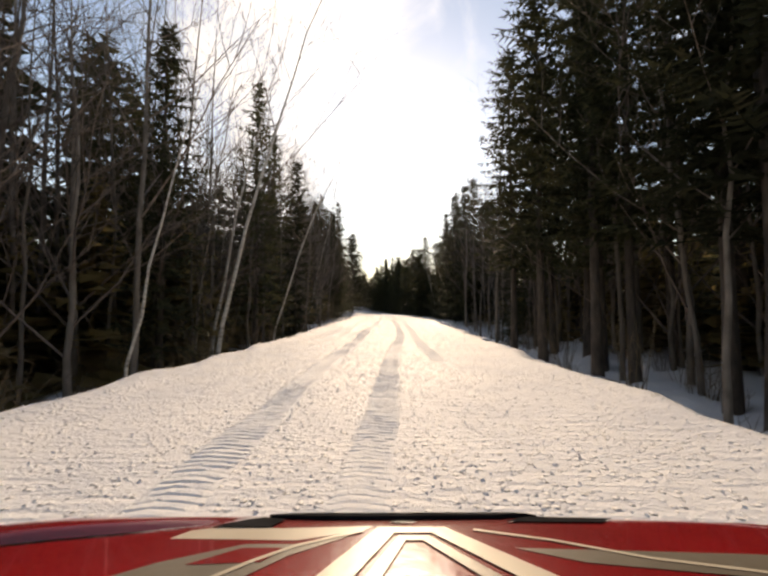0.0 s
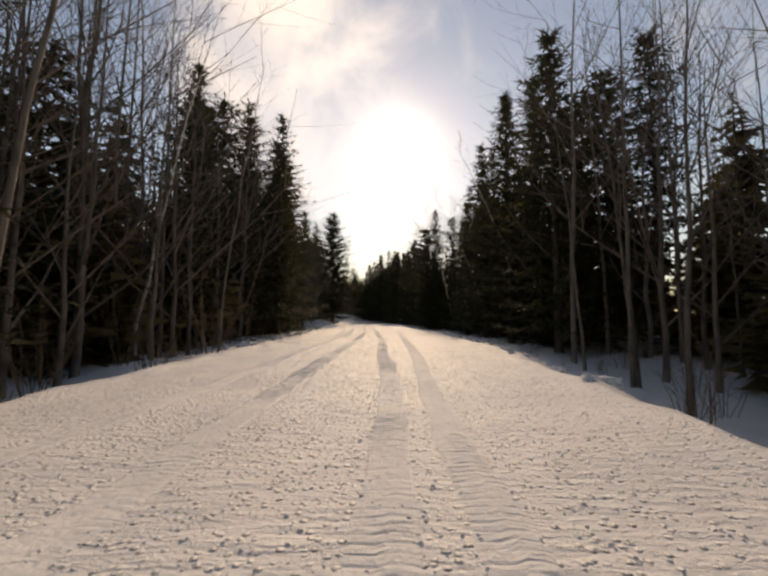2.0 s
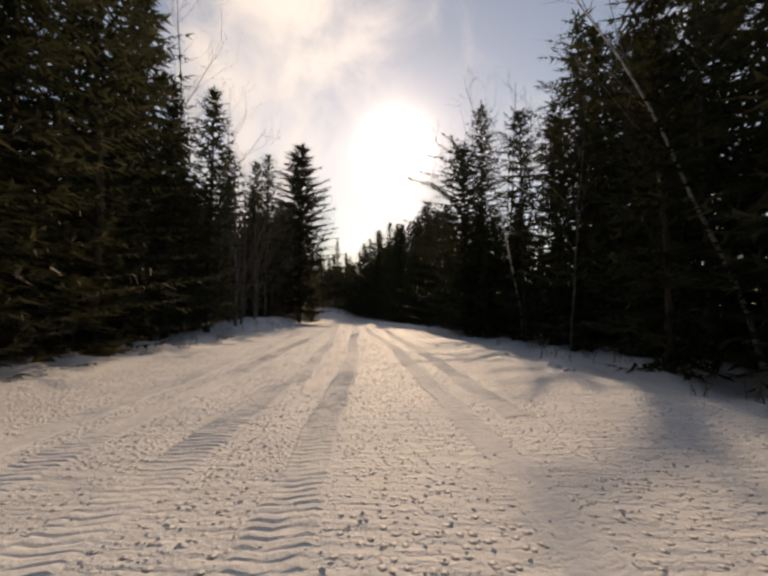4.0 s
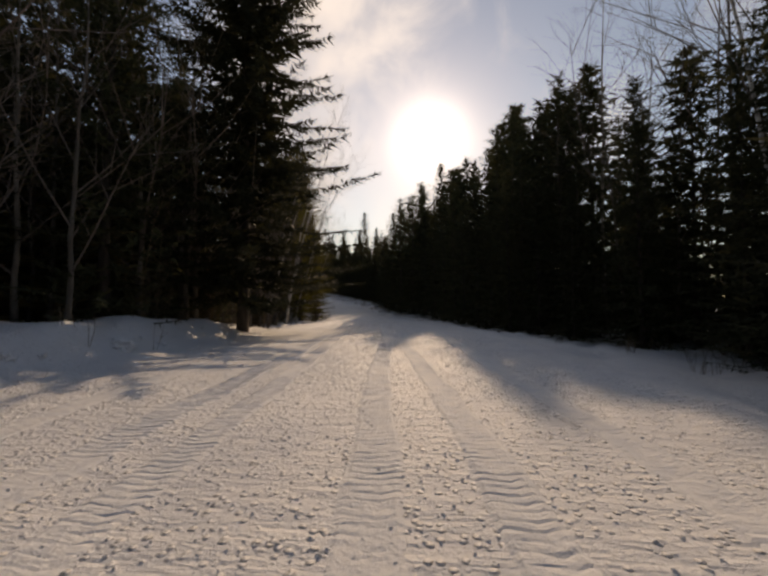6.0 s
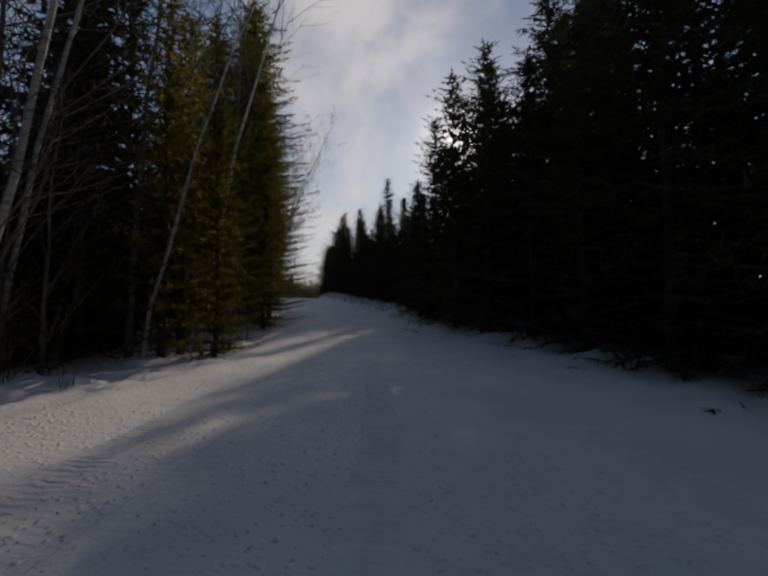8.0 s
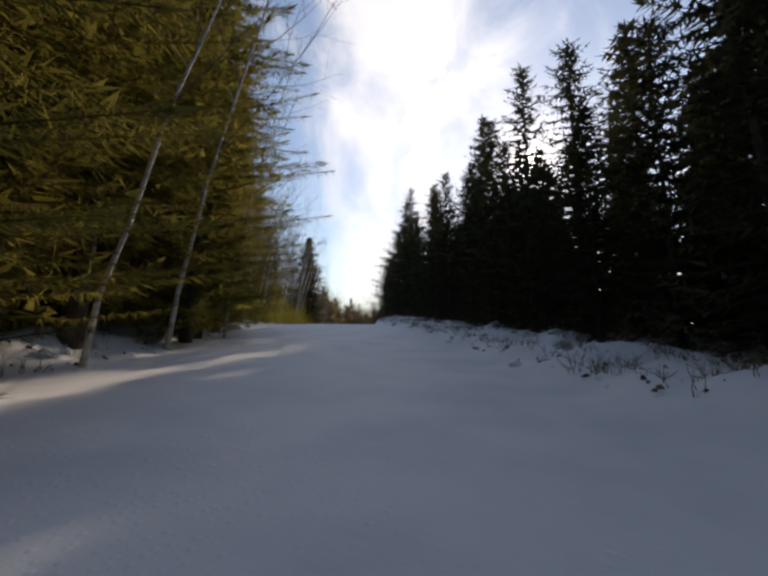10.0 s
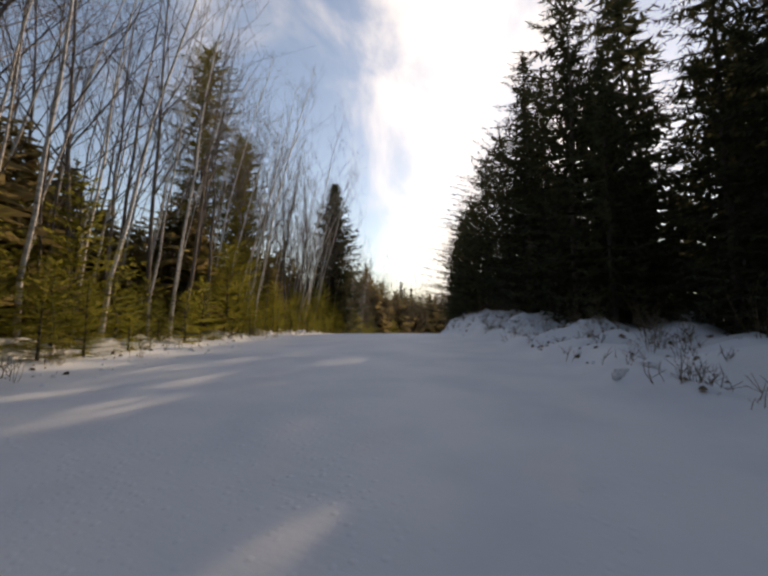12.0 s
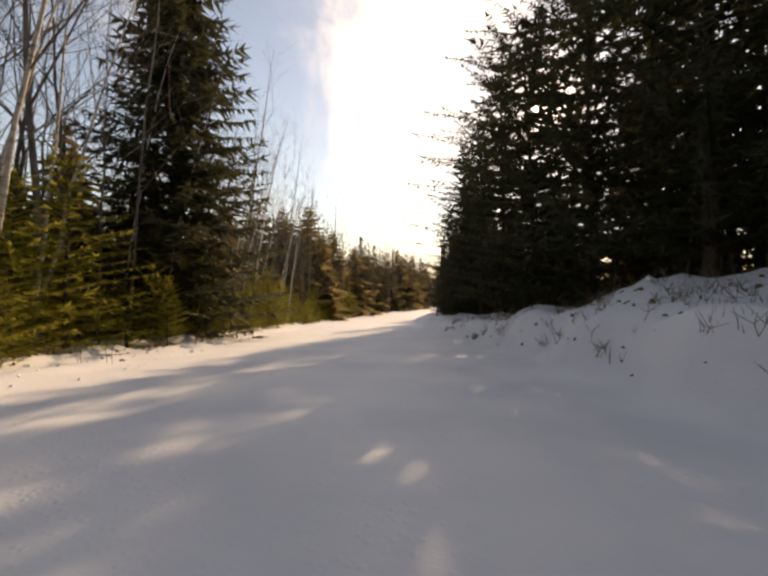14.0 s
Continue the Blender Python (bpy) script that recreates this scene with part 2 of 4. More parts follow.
M_GREYBARK = material("grey_hardwood_bark", [(0.3, (0.10, 0.082, 0.066)), (0.6, (0.2, 0.168, 0.14)), (0.8, (0.31, 0.27, 0.23))], 7.0, 0.9, 0.6, 30, per_object=0.25, stretch=(1, 1, 0.3))
M_BIRCH = material("birch_bark", [(0.28, (0.05, 0.045, 0.04)), (0.38, (0.36, 0.33, 0.29)), (0.55, (0.58, 0.54, 0.48)), (0.8, (0.66, 0.62, 0.56))], 5.0, 0.75, 0.4, 30, per_object=0.15, stretch=(0.6, 0.6, 2.2))
M_TWIG = material("thin_twigs", [(0.3, (0.09, 0.067, 0.053)), (0.7, (0.205, 0.16, 0.132))], 4.0, 0.85, 0.2, 30, per_object=0.2)
M_DRY = material("dry_brush", [(0.3, (0.09, 0.064, 0.038)), (0.6, (0.2, 0.145, 0.083)), (0.8, (0.33, 0.24, 0.14))], 2.0, 0.85, 0.2, 30, island=0.4)


# ---- trail and ground ----
def smooth(v, k=9):
    ker = np.hanning(k + 2)[1:-1]
    return np.convolve(np.pad(v, k // 2, "edge"), ker / ker.sum(), "valid")


S = np.arange(-60, 330.01, 0.5)
S0 = -60.0
PHI = smooth(np.radians(np.interp(S, *zip(*HEAD))))
TX, TY, TZ = np.cumsum(-np.sin(PHI)) * 0.5, np.cumsum(np.cos(PHI)) * 0.5, np.cumsum(np.interp(S, *zip(*SLOPE))) * 0.5
I0 = int(np.searchsorted(S, 0))
TX, TY, TZ = TX - TX[I0], TY - TY[I0], TZ - TZ[I0]
FAR_N = Vector((math.cos(radians(14)), math.sin(radians(14)), 0))


def wave(a, b, seed):
    """Cheap smooth relief from a few crossing waves."""
    rs = np.random.RandomState(seed)
    out = 0
    for i in range(7):
        k = 2 * np.pi / rs.uniform(0.8, 5.0)
        th = rs.uniform(0, 6.28)
        out = out + np.sin(k * (a * np.cos(th) + b * np.sin(th)) + rs.uniform(0, 6.28)) / 7
    return out


def ramp(v, a, b):
    u = np.clip((v - a) / (b - a), 0, 1)
    return u * u * (3 - 2 * u)


# half-widths of the packed trail, and heights of the sides, by the metres along it
L_EDGE = [(-60, 3.9), (0, 3.9), (15, 4.2), (30, 5.0), (55, 5.4), (70, 5.2), (80, 4.4), (90, 4.1), (97, 3.2), (105, 3.2), (113, 4.4), (135, 5.6), (160, 5.0), (330, 4.5)]
R_EDGE = [(-60, 3.0), (0, 3.0), (8, 2.7), (27, 2.9), (36, 3.6), (60, 3.4), (95, 3.5), (105, 2.75), (135, 2.7), (150, 2.85), (330, 3.4)]
L_SIDE = [(-60, -1.0), (18, -1.0), (30, -0.3), (40, 0.1), (60, 0.15), (67, 0.35), (73, 0.8), (78, 0.7), (84, -0.1), (100, -0.1), (110, 0.1), (118, 0.6), (133, 0.6), (144, 0.2), (330, 0.1)]
R_SIDE = [(-60, -1.1), (30, -1.0), (38, -0.2), (60, -0.3), (85, -0.1), (98, 0.2), (108, 0.4), (122, 0.34), (134, 0.36), (144, 0.55), (150, 1.0), (159, 1.5), (168, 0.75), (330, 0.5)]


def relief(s, l):
    """Height of the ground above the trail's line, l metres to its right."""
    s, l = np.asarray(s, float), np.asarray(l, float)
    le, re = np.interp(s, *zip(*L_EDGE)), np.interp(s, *zip(*R_EDGE))
    le = le + 0.10 * np.sin(s * 0.9) * np.sin(s * 0.31 + 1) + 0.12 * np.sin(s * 2.3)
    re = re + 0.15 * np.sin(s * 1.1 + 2) * np.sin(s * 0.27) + 0.10 * np.sin(s * 2.7)
    dl, dr = -l - le, l - re
    z = 0.03 * wave(s, l, 3) - 0.035 * (np.abs(l) / 4) ** 2
    left, right = np.interp(s, *zip(*L_SIDE)), np.interp(s, *zip(*R_SIDE))
    z = z + left * ramp(dl, 0, 1.6) + right * np.where(right > 0, 0.65 * ramp(dr, 0, 0.45) + 0.35 * ramp(dr, 0.3, 2.4), ramp(dr, 0, 2.2))
    # soft ploughed edge, then rough ground
    z = z + 0.07 * np.exp(-((dl - 0.1) / 0.35) ** 2) + 0.06 * np.exp(-((dr - 0.1) / 0.35) ** 2)
    off = np.maximum(ramp(dl, 0.1, 1.2), ramp(dr, 0.0, 0.9))
    still = 1 - ramp(np.abs(l), 26, 39)
    bank = 1 + 0.9 * ramp(s, 98, 106) * ramp(dr, 0.0, 0.4)
    z = z + still * off * (0.18 * wave(s, l, 5) + bank * (0.16 * wave(s * 2.4, l * 2.4, 6) + 0.07 * wave(s * 5, l * 5, 7)))
    z = z + 0.11 * np.clip(dr - 4, 0, 30) * (1 - ramp(s, 40, 60))
    z = z + 0.02 * np.clip(np.maximum(dl, dr) - 4, 0, 30) + 0.25 * still * ramp(np.maximum(dl, dr), 6, 30) * wave(s / 4, l / 4, 8)
    return z


LS = np.arange(-44, 44.01, 0.2)
TABLE = relief(*np.meshgrid(S, LS, indexing="ij")).tolist()
LINE = np.stack([TX, TY, TZ, PHI], 1).tolist()


def place(s, l):
    """The point of the ground l metres to the right of the trail's line, s metres along it."""
    a = min(max((s - S0) * 2, 0), len(LINE) - 1.001)
    b = min(max((l + 44) * 5, 0), len(LS) - 1.001)
    i, j = int(a), int(b)
    u, w = a - i, b - j
    x, y, z, p = (m * (1 - u) + n * u for m, n in zip(LINE[i], LINE[i + 1]))
    h = (TABLE[i][j] * (1 - w) + TABLE[i][j + 1] * w) * (1 - u) + (TABLE[i + 1][j] * (1 - w) + TABLE[i + 1][j + 1] * w) * u
    return Vector((x + l * math.cos(p), y + l * math.sin(p), z + h))


def place_many(s, l):
    """The same for arrays."""
    a = np.clip((s - S0) * 2, 0, len(LINE) - 1.001)
    b = np.clip((l + 44) * 5, 0, len(LS) - 1.001)
    i, j = a.astype(int), b.astype(int)
    u, w = a - i, b - j
    t = np.array(TABLE)
    h = (t[i, j] * (1 - w) + t[i, j + 1] * w) * (1 - u) + (t[i + 1, j] * (1 - w) + t[i + 1, j + 1] * w) * u
    x, y, z, p = (np.interp(s, S, v) for v in (TX, TY, TZ, PHI))
    return np.stack([x + l * np.cos(p), y + l * np.sin(p), z + h], -1)


def finish(name, verts, faces, mat, parent=None, smooth_faces=False, label=""):
    me = bpy.data.meshes.new(name)
    me.from_pydata(verts, [], faces)
    me.update()
    if smooth_faces:
        me.polygons.foreach_set("use_smooth", np.ones(len(me.polygons), bool))
    for m in (mat if isinstance(mat, (list, tuple)) else [mat]):
        me.materials.append(m)
    ob = new(name, me)
    if parent is not None:
        ob.parent = parent
    if label:
        ob["label"] = label
    return ob


def build_ground():
    sv = np.concatenate([[-2500, -600, -200, -100], np.arange(-60, -4, 2.0), np.arange(-4, 96, 0.5), np.arange(96, 160, 0.25), np.arange(160, 185, 0.5), np.arange(185, 330, 2.0), [330, 420, 700, 2800]])
    lin = np.concatenate([np.arange(-12, -8, 0.4), np.arange(-8, 8.01, 0.2), np.arange(8.4, 12.1, 0.4)])
    lv = np.concatenate([[-2500, -700, -200, -90, -40, -30, -23, -18, -15, -13], lin, [13, 15, 18, 23, 30, 40, 90, 200, 700, 2500]])
    sg, lg = np.meshgrid(sv, lv, indexing="ij")
    sc, lc = np.clip(sg, S[0], S[-1]), np.clip(lg, -40, 40)
    x, y, z, p = (np.interp(sc, S, v) for v in (TX, TY, TZ, PHI))
    z = z + relief(sc, lc)
    x, y = x + lc * np.cos(p) - (sg - sc) * np.sin(p), y + lc * np.sin(p) + (sg - sc) * np.cos(p)
    x, y = x + (lg - lc) * FAR_N.x, y + (lg - lc) * FAR_N.y
    n, m = sg.shape
    verts = np.stack([x, y, z], -1).reshape(-1, 3)
    i = np.arange((n - 1) * m).reshape(n - 1, m)[:, :-1].ravel()
    faces = np.stack([i, i + 1, i + m + 1, i + m], -1)
    # the grid runs forward, then right: turn the faces up
    faces = faces[:, ::-1]
    ob = finish("ground", verts.tolist(), faces.tolist(), M_SNOW, smooth_faces=True)
    tagged(ob, "packed sunlit snow of the forest trail and verges", "snow ground", kind="structure")


build_ground()


# ---- trees ----
class Soup:
    """Vertices and faces of one mesh, with a material for each face."""

    def __init__(self):
        self.v, self.f = [], []

    def tube(self, a, b, ra, rb, sides=3):
        a, b = Vector(a), Vector(b)
        d = (b - a).normalized()
        u = d.orthogonal().normalized()
        w = d.cross(u)
        n = len(self.v)
        for c, r in ((a, ra), (b, rb)):
            for i in range(sides):
                t = 2 * math.pi * i / sides
                self.v.append(c + (u * math.cos(t) + w * math.sin(t)) * r)
        for i in range(sides):
            j = (i + 1) % sides
            self.f.append((n + i, n + j, n + sides + j, n + sides + i))

    def limb(self, pts, radii, sides=5):
        n = len(self.v)
        for k, (c, r) in enumerate(zip(pts, radii)):
            d = (pts[min(k + 1, len(pts) - 1)] - pts[max(k - 1, 0)]).normalized()
            u = d.orthogonal().normalized() if abs(d.z) < 0.9 else Vector((1, 0, 0)).cross(d).normalized()
            w = d.cross(u)
            for i in range(sides):
                t = 2 * math.pi * i / sides
                self.v.append(c + (u * math.cos(t) + w * math.sin(t)) * r)
        for k in range(len(pts) - 1):
            for i in range(sides):
                j = (i + 1) % sides
                o = n + k * sides
                self.f.append((o + i, o + j, o + sides + j, o + sides + i))

    def blade(self, a, b, side, width):
        """A thin pointed spray from a to b."""
        n = len(self.v)
        self.v += [a + side * width, b, a - side * width]
        self.f.append((n, n + 1, n + 2))


def conifer(name, label, h, reach, seed, needles, bark, low=0.06, droop=0.35, per_whorl=6, gap=0.36, ragged=0.25, spray=0.34, every=0.2, fat=0.22, shape=0.75, extra=0, core=9, category="conifer"):
    """A spruce or fir: tapered trunk, whorls of drooping limbs with sprays of needles."""
    rg = random.Random(seed)
    tree = new(name)
    tr = Soup()
    bend = Vector((rg.uniform(-0.2, 0.2), rg.uniform(-0.2, 0.2), 0))
    pts = [Vector((0, 0, -0.4)) if k == 0 else Vector((0, 0, h * k / 7)) + bend * math.sin(k) * 0.5 for k in range(8)]
    base = 0.0075 * h + 0.03
    tr.limb(pts, [base * 1.25] + [base * (1 - 0.93 * k / 7) for k in range(1, 8)], 7)
    cr, dead = Soup(), Soup()
    z = h * low
    while z < h * 0.985:
        u = z / h
        span = reach * (1 - u) ** shape * min(1.0, 0.6 + u * 3.0) + 0.12
        n = max(3, int(per_whorl * (0.6 + 0.4 * (1 - u)) + 0.5))
        a0 = rg.uniform(0, 6.28)
        for i in range(n):
            a = a0 + 6.28 * i / n + rg.uniform(-0.35, 0.35)
            length = span * (1 + rg.uniform(-ragged, ragged * 0.8))
            out = Vector((math.cos(a), math.sin(a), 0))
            side = Vector((-math.sin(a), math.cos(a), 0))
            rise = (0.55 * u - droop * (1 - u)) + rg.uniform(-0.12, 0.12)
            p0 = Vector((0, 0, z + rg.uniform(-0.12, 0.12)))
            p1 = p0 + out * length * 0.55 + Vector((0, 0, length * rise * 0.6))
            p2 = p0 + out * length + Vector((0, 0, length * (rise * 0.7 + 0.10)))
            cr.limb([p0, p1, p2], [0.018 + 0.012 * length, 0.012, 0.004], 3)
            # old growth close to the trunk
            for q in range(core):
                c = p0.lerp(p2, rg.uniform(0.0, 0.5))
                d = (out * rg.uniform(-0.3, 1.0) + side * rg.uniform(-1, 1) + Vector((0, 0, rg.uniform(-1.0, 0.7)))).normalized()
                w = d.orthogonal().normalized()
                w.rotate(Matrix.Rotation(rg.uniform(0, 3.14), 3, d))
                cr.blade(c, c + d * (0.06 + 0.5 * spray + 0.05 * length) * rg.uniform(0.6, 1.2), w, 0.01 + 0.09 * spray + 0.008 * length)
            k = max(3, int(length / every))
            for j in range(k):
                t = 0.22 + 0.78 * (j + rg.random() * 0.6) / k
                c = p0.lerp(p1, t / 0.55) if t < 0.55 else p1.lerp(p2, (t - 0.55) / 0.45)
                w = spray * (1.15 - 0.55 * t) * rg.uniform(0.7, 1.3) * (0.55 + 0.45 * min(1, length / 1.2))
                for sg in (-1, 1):
                    d = (side * sg * rg.uniform(0.6, 1.0) + out * rg.uniform(0.35, 0.8) + Vector((0, 0, rg.uniform(-0.55, 0.15)))).normalized()
                    cr.blade(c, c + d * w, (d.cross(Vector((rg.uniform(-0.6, 0.6), rg.uniform(-0.6, 0.6), 1)))).normalized(), w * fat)
                for q in range(extra):
                    d = (out * rg.uniform(-0.2, 1.0) + side * rg.uniform(-1, 1) + Vector((0, 0, rg.uniform(-0.9, 0.6)))).normalized()
                    e = c + (side * rg.uniform(-0.5, 0.5) + out * rg.uniform(-0.2, 0.3)) * w
                    cr.blade(e, e + d * w * rg.uniform(0.4, 0.8), d.orthogonal().normalized(), w * fat * 0.8)
                if rg.random() < 0.5:
                    d = (out * 0.3 + side * rg.uniform(-0.5, 0.5) + Vector((0, 0, rg.uniform(-1, 0.7)))).normalized()
                    cr.blade(c, c + d * w * 0.8, side, w * fat)
            d = (p2 - p1).normalized()
            cr.blade(p2 - d * 0.08, p2 + d * spray * 0.5, side, 0.045)
        z += gap * (0.75 + 0.5 * rg.random()) * (1.15 - 0.5 * u)
    cr.blade(Vector((0, 0, h * 0.96)) + bend * 0.3, Vector((0, 0, h * 1.02)) + bend * 0.3, Vector((1, 0, 0)), 0.02)
    finish("trunk", tr.v, tr.f, bark, tree, True)
    finish("crown", cr.v, cr.f, needles, tree)
    return tagged(tree, label, category)


def hardwood(name, label, h, seed, bark, lean=0.0, first=0.45, spread=0.55, limbs=9, depth=3, thick=0.012, fine=0.0035, category="tree"):
    """A bare broad-leaved tree: a leaning, slightly crooked trunk, limbs and fine twigs."""
    rg = random.Random(seed)
    tree = new(name)
    tr, tw = Soup(), Soup()
    n = 9
    pts = []
    for k in range(n + 1):
        u = k / n
        pts.append(Vector((lean * h * u * (0.55 + 0.45 * u) + 0.06 * rg.uniform(-1, 1) * (k > 0), 0.06 * rg.uniform(-1, 1) * (k > 0), -0.4 if k == 0 else h * u)))
    r0 = thick * h + 0.012
    tr.limb(pts, [r0 * (1.2 if k == 0 else (1 - 0.9 * k / n)) for k in range(n + 1)], 7)

    def grow(p, d, length, r, level):
        k = 3 if level else 2
        q, dd = p, d
        line, rad = [p], [r]
        for i in range(k):
            dd = (dd + Vector((rg.uniform(-0.16, 0.16), rg.uniform(-0.16, 0.16), rg.uniform(-0.04, 0.16)))).normalized()
            q = q + dd * length / k
            line.append(q)
            rad.append(r * (1 - 0.75 * (i + 1) / k))
        tw.limb(line, rad, 3)
        if level <= 0:
            return
        m = 4 if level > 1 else 5
        for i in range(m):
            t = 0.25 + 0.75 * (i + rg.random()) / m
            j = min(k - 1, int(t * k))
            c = line[j].lerp(line[j + 1], t * k - j) if t < 1 else line[-1]
            ax = dd.orthogonal().normalized()
            ax.rotate(Matrix.Rotation(rg.uniform(0, 6.28), 3, dd))
            nd = (dd * rg.uniform(0.6, 1.0) + ax * rg.uniform(0.5, 0.95) + Vector((0, 0, 0.18))).normalized()
            grow(c, nd, length * rg.uniform(0.38, 0.62), max(fine, r * 0.42), level - 1)

    for i in range(limbs):
        u = first + (1 - first) * ((i + rg.random() * 0.7) / limbs)
        k = min(n - 1, int(u * n))
        c = pts[k].lerp(pts[k + 1], u * n - k)
        a = i * 2.4 + rg.uniform(-0.5, 0.5)
        up = rg.uniform(0.7, 1.3)
        d = Vector((math.cos(a) * spread * 1.5, math.sin(a) * spread * 1.5, up)).normalized()
        grow(c, d, h * (1.05 - u) * 0.48 * rg.uniform(0.7, 1.2) + 0.4, max(0.006, r0 * (1 - 0.9 * u) * 0.55), depth - 1)
    finish("trunk", tr.v, tr.f, bark, tree, True)
    finish("crown", tw.v, tw.f, M_TWIG, tree)
    return tagged(tree, label, category)



SHARED = {}


def made(key):
    """Each kind of tree is built once, when it is first planted."""
    if key not in SHARED:
        SHARED[key] = MAKERS[key]()
        return SHARED[key], True
    return SHARED[key], False


def maker(f, *a, **k):
    return lambda: f(*a, **k)


SPRUCE_L = "dark green spruce with drooping limbs standing in snow"
WALL_L = "dense dark fir with limbs down to the snow bank"
PINE_L = "tall olive green pine with a ragged sunlit crown"
BIRCH_L = "slender white birch leaning over the trail, bare twigs"
BARE_L = "leafless grey hardwood with a crown of fine twigs"
YOUNG_L = "small yellow-green young fir in sun at the verge"
BUSHY_L = "bushy dark green pine with a rounded ragged crown"
BRUSH_L = "thin leafless brown shrub standing in the snow"
MAKERS = {}
for i, (h, r, sd, lo) in enumerate(((15, 2.8, 11, 0.05), (13, 2.6, 12, 0.09), (17, 3.0, 13, 0.14), (11, 2.4, 14, 0.03))):
    MAKERS["spruce", i] = maker(conifer, "spruce_tree", SPRUCE_L, h, r, sd, M_NEEDLE, M_BARK, low=lo, gap=0.48, spray=0.43, every=0.22, fat=0.125)
for i, (h, r, sd) in enumerate(((14, 3.2, 15), (12, 3.1, 16), (16, 3.1, 17))):
    MAKERS["wall", i] = maker(conifer, "fir_tree", WALL_L, h, r, sd, M_NEEDLE, M_BARK, low=0.02, gap=0.44, spray=0.37, every=0.19, fat=0.115, ragged=0.32, shape=0.6)
for i, (h, r, sd, lo) in enumerate(((16, 2.7, 21, 0.06), (13, 2.8, 22, 0.03), (17, 2.4, 23, 0.22))):
    MAKERS["pine", i] = maker(conifer, "pine_tree", PINE_L, h, r, sd, M_PINE, M_BARK, low=lo, droop=0.05, per_whorl=7, gap=0.42, ragged=0.34, spray=0.34, every=0.08, fat=0.032, shape=0.5, extra=4, core=10)
for i, (h, r, sd) in enumerate(((3.4, 1.3, 31), (2.2, 1.1, 32), (4.6, 1.5, 33))):
    MAKERS["young", i] = maker(conifer, "young_fir", YOUNG_L, h, r, sd, M_YOUNG, M_BARK, low=0.03, droop=0.0, per_whorl=7, gap=0.28, ragged=0.4, spray=0.26, every=0.14, fat=0.10, shape=0.65, core=0)
for i, (h, sd, ln) in enumerate(((14, 41, 0.24), (12, 42, 0.32), (15, 43, 0.19))):
    MAKERS["birch", i] = maker(hardwood, "birch_tree", BIRCH_L, h, sd, M_BIRCH, ln, 0.40, 0.35, 10, 3, 0.0034)
for i, (h, sd, ln) in enumerate(((15, 51, 0.04), (17, 52, -0.04), (12, 53, 0.08))):
    MAKERS["bare", i] = maker(hardwood, "bare_tree", BARE_L, h, sd, M_GREYBARK, ln, 0.30, 0.5, 12, 3, 0.0043)


def shrub(seed, h):
    """A clump of thin leafless stems with side twigs."""
    rg = random.Random(seed)
    bush = new("shrub")
    st = Soup()
    for i in range(11):
        a, r = rg.uniform(0, 6.28), rg.uniform(0, 0.35)
        p = Vector((math.cos(a) * r, math.sin(a) * r, -0.15))
        d = Vector((math.cos(a) * rg.uniform(0, 0.5), math.sin(a) * rg.uniform(0, 0.5), 1)).normalized()
        n, length = 4, h * rg.uniform(0.5, 1.1)
        line = [p]
        for k in range(n):
            d = (d + Vector((rg.uniform(-0.14, 0.14), rg.uniform(-0.14, 0.14), 0.03))).normalized()
            line.append(line[-1] + d * length / n)
        st.limb(line, [0.011 * (1 - 0.75 * k / n) for k in range(n + 1)], 3)
        for k in range(6):
            t = rg.uniform(0.25, 1.0) * n
            j = min(n - 1, int(t))
            c = line[j].lerp(line[j + 1], t - j)
            b = rg.uniform(0, 6.28)
            q = c + Vector((math.cos(b) * 0.5, math.sin(b) * 0.5, rg.uniform(0.2, 0.8))) * rg.uniform(0.25, 0.7)
            st.limb([c, c.lerp(q, 0.5) + Vector((0, 0, 0.03)), q], [0.006, 0.004, 0.002], 3)
    finish("crown", st.v, st.f, M_DRY, bush)
    return tagged(bush, BRUSH_L, "shrub")


for i, (h, r, sd) in enumerate(((14, 3.2, 75), (12, 3.0, 76), (16, 3.2, 77))):
    MAKERS["rear", i] = maker(conifer, "fir_tree", "dark fir in the second row of the wood", h, r, sd, M_NEEDLE, M_BARK, low=0.04, gap=0.62, spray=0.62, every=0.34, fat=0.2, shape=0.6)
for i, (h, r, sd) in enumerate(((15, 3.0, 78), (13, 3.0, 79))):
    MAKERS["rearpine", i] = maker(conifer, "pine_tree", "olive green pine in the second row of the wood", h, r, sd, M_PINE, M_BARK, low=0.04, gap=0.66, spray=0.5, every=0.32, fat=0.09, droop=0.05, ragged=0.45, shape=0.55)
for i, (h, r, sd) in enumerate(((15, 2.3, 71), (17, 2.5, 72))):
    MAKERS["tall", i] = maker(conifer, "spruce_tree", "tall spruce with a bare lower trunk over forest snow", h, r, sd, M_NEEDLE, M_BARK, low=0.27, gap=0.45, spray=0.42, every=0.19, fat=0.12, shape=0.5)
for i, (h, sd, ln, bk) in enumerate(((12, 81, 0.14, "b"), (10, 82, 0.04, "g"), (13, 83, 0.1, "g"), (11, 84, 0.2, "b"))):
    MAKERS["pole", i] = maker(hardwood, "thin_tree", "thin pale sapling with a bare twiggy top", h, sd, M_BIRCH if bk == "b" else M_GREYBARK, ln, 0.35, 0.4, 7, 2, 0.003)
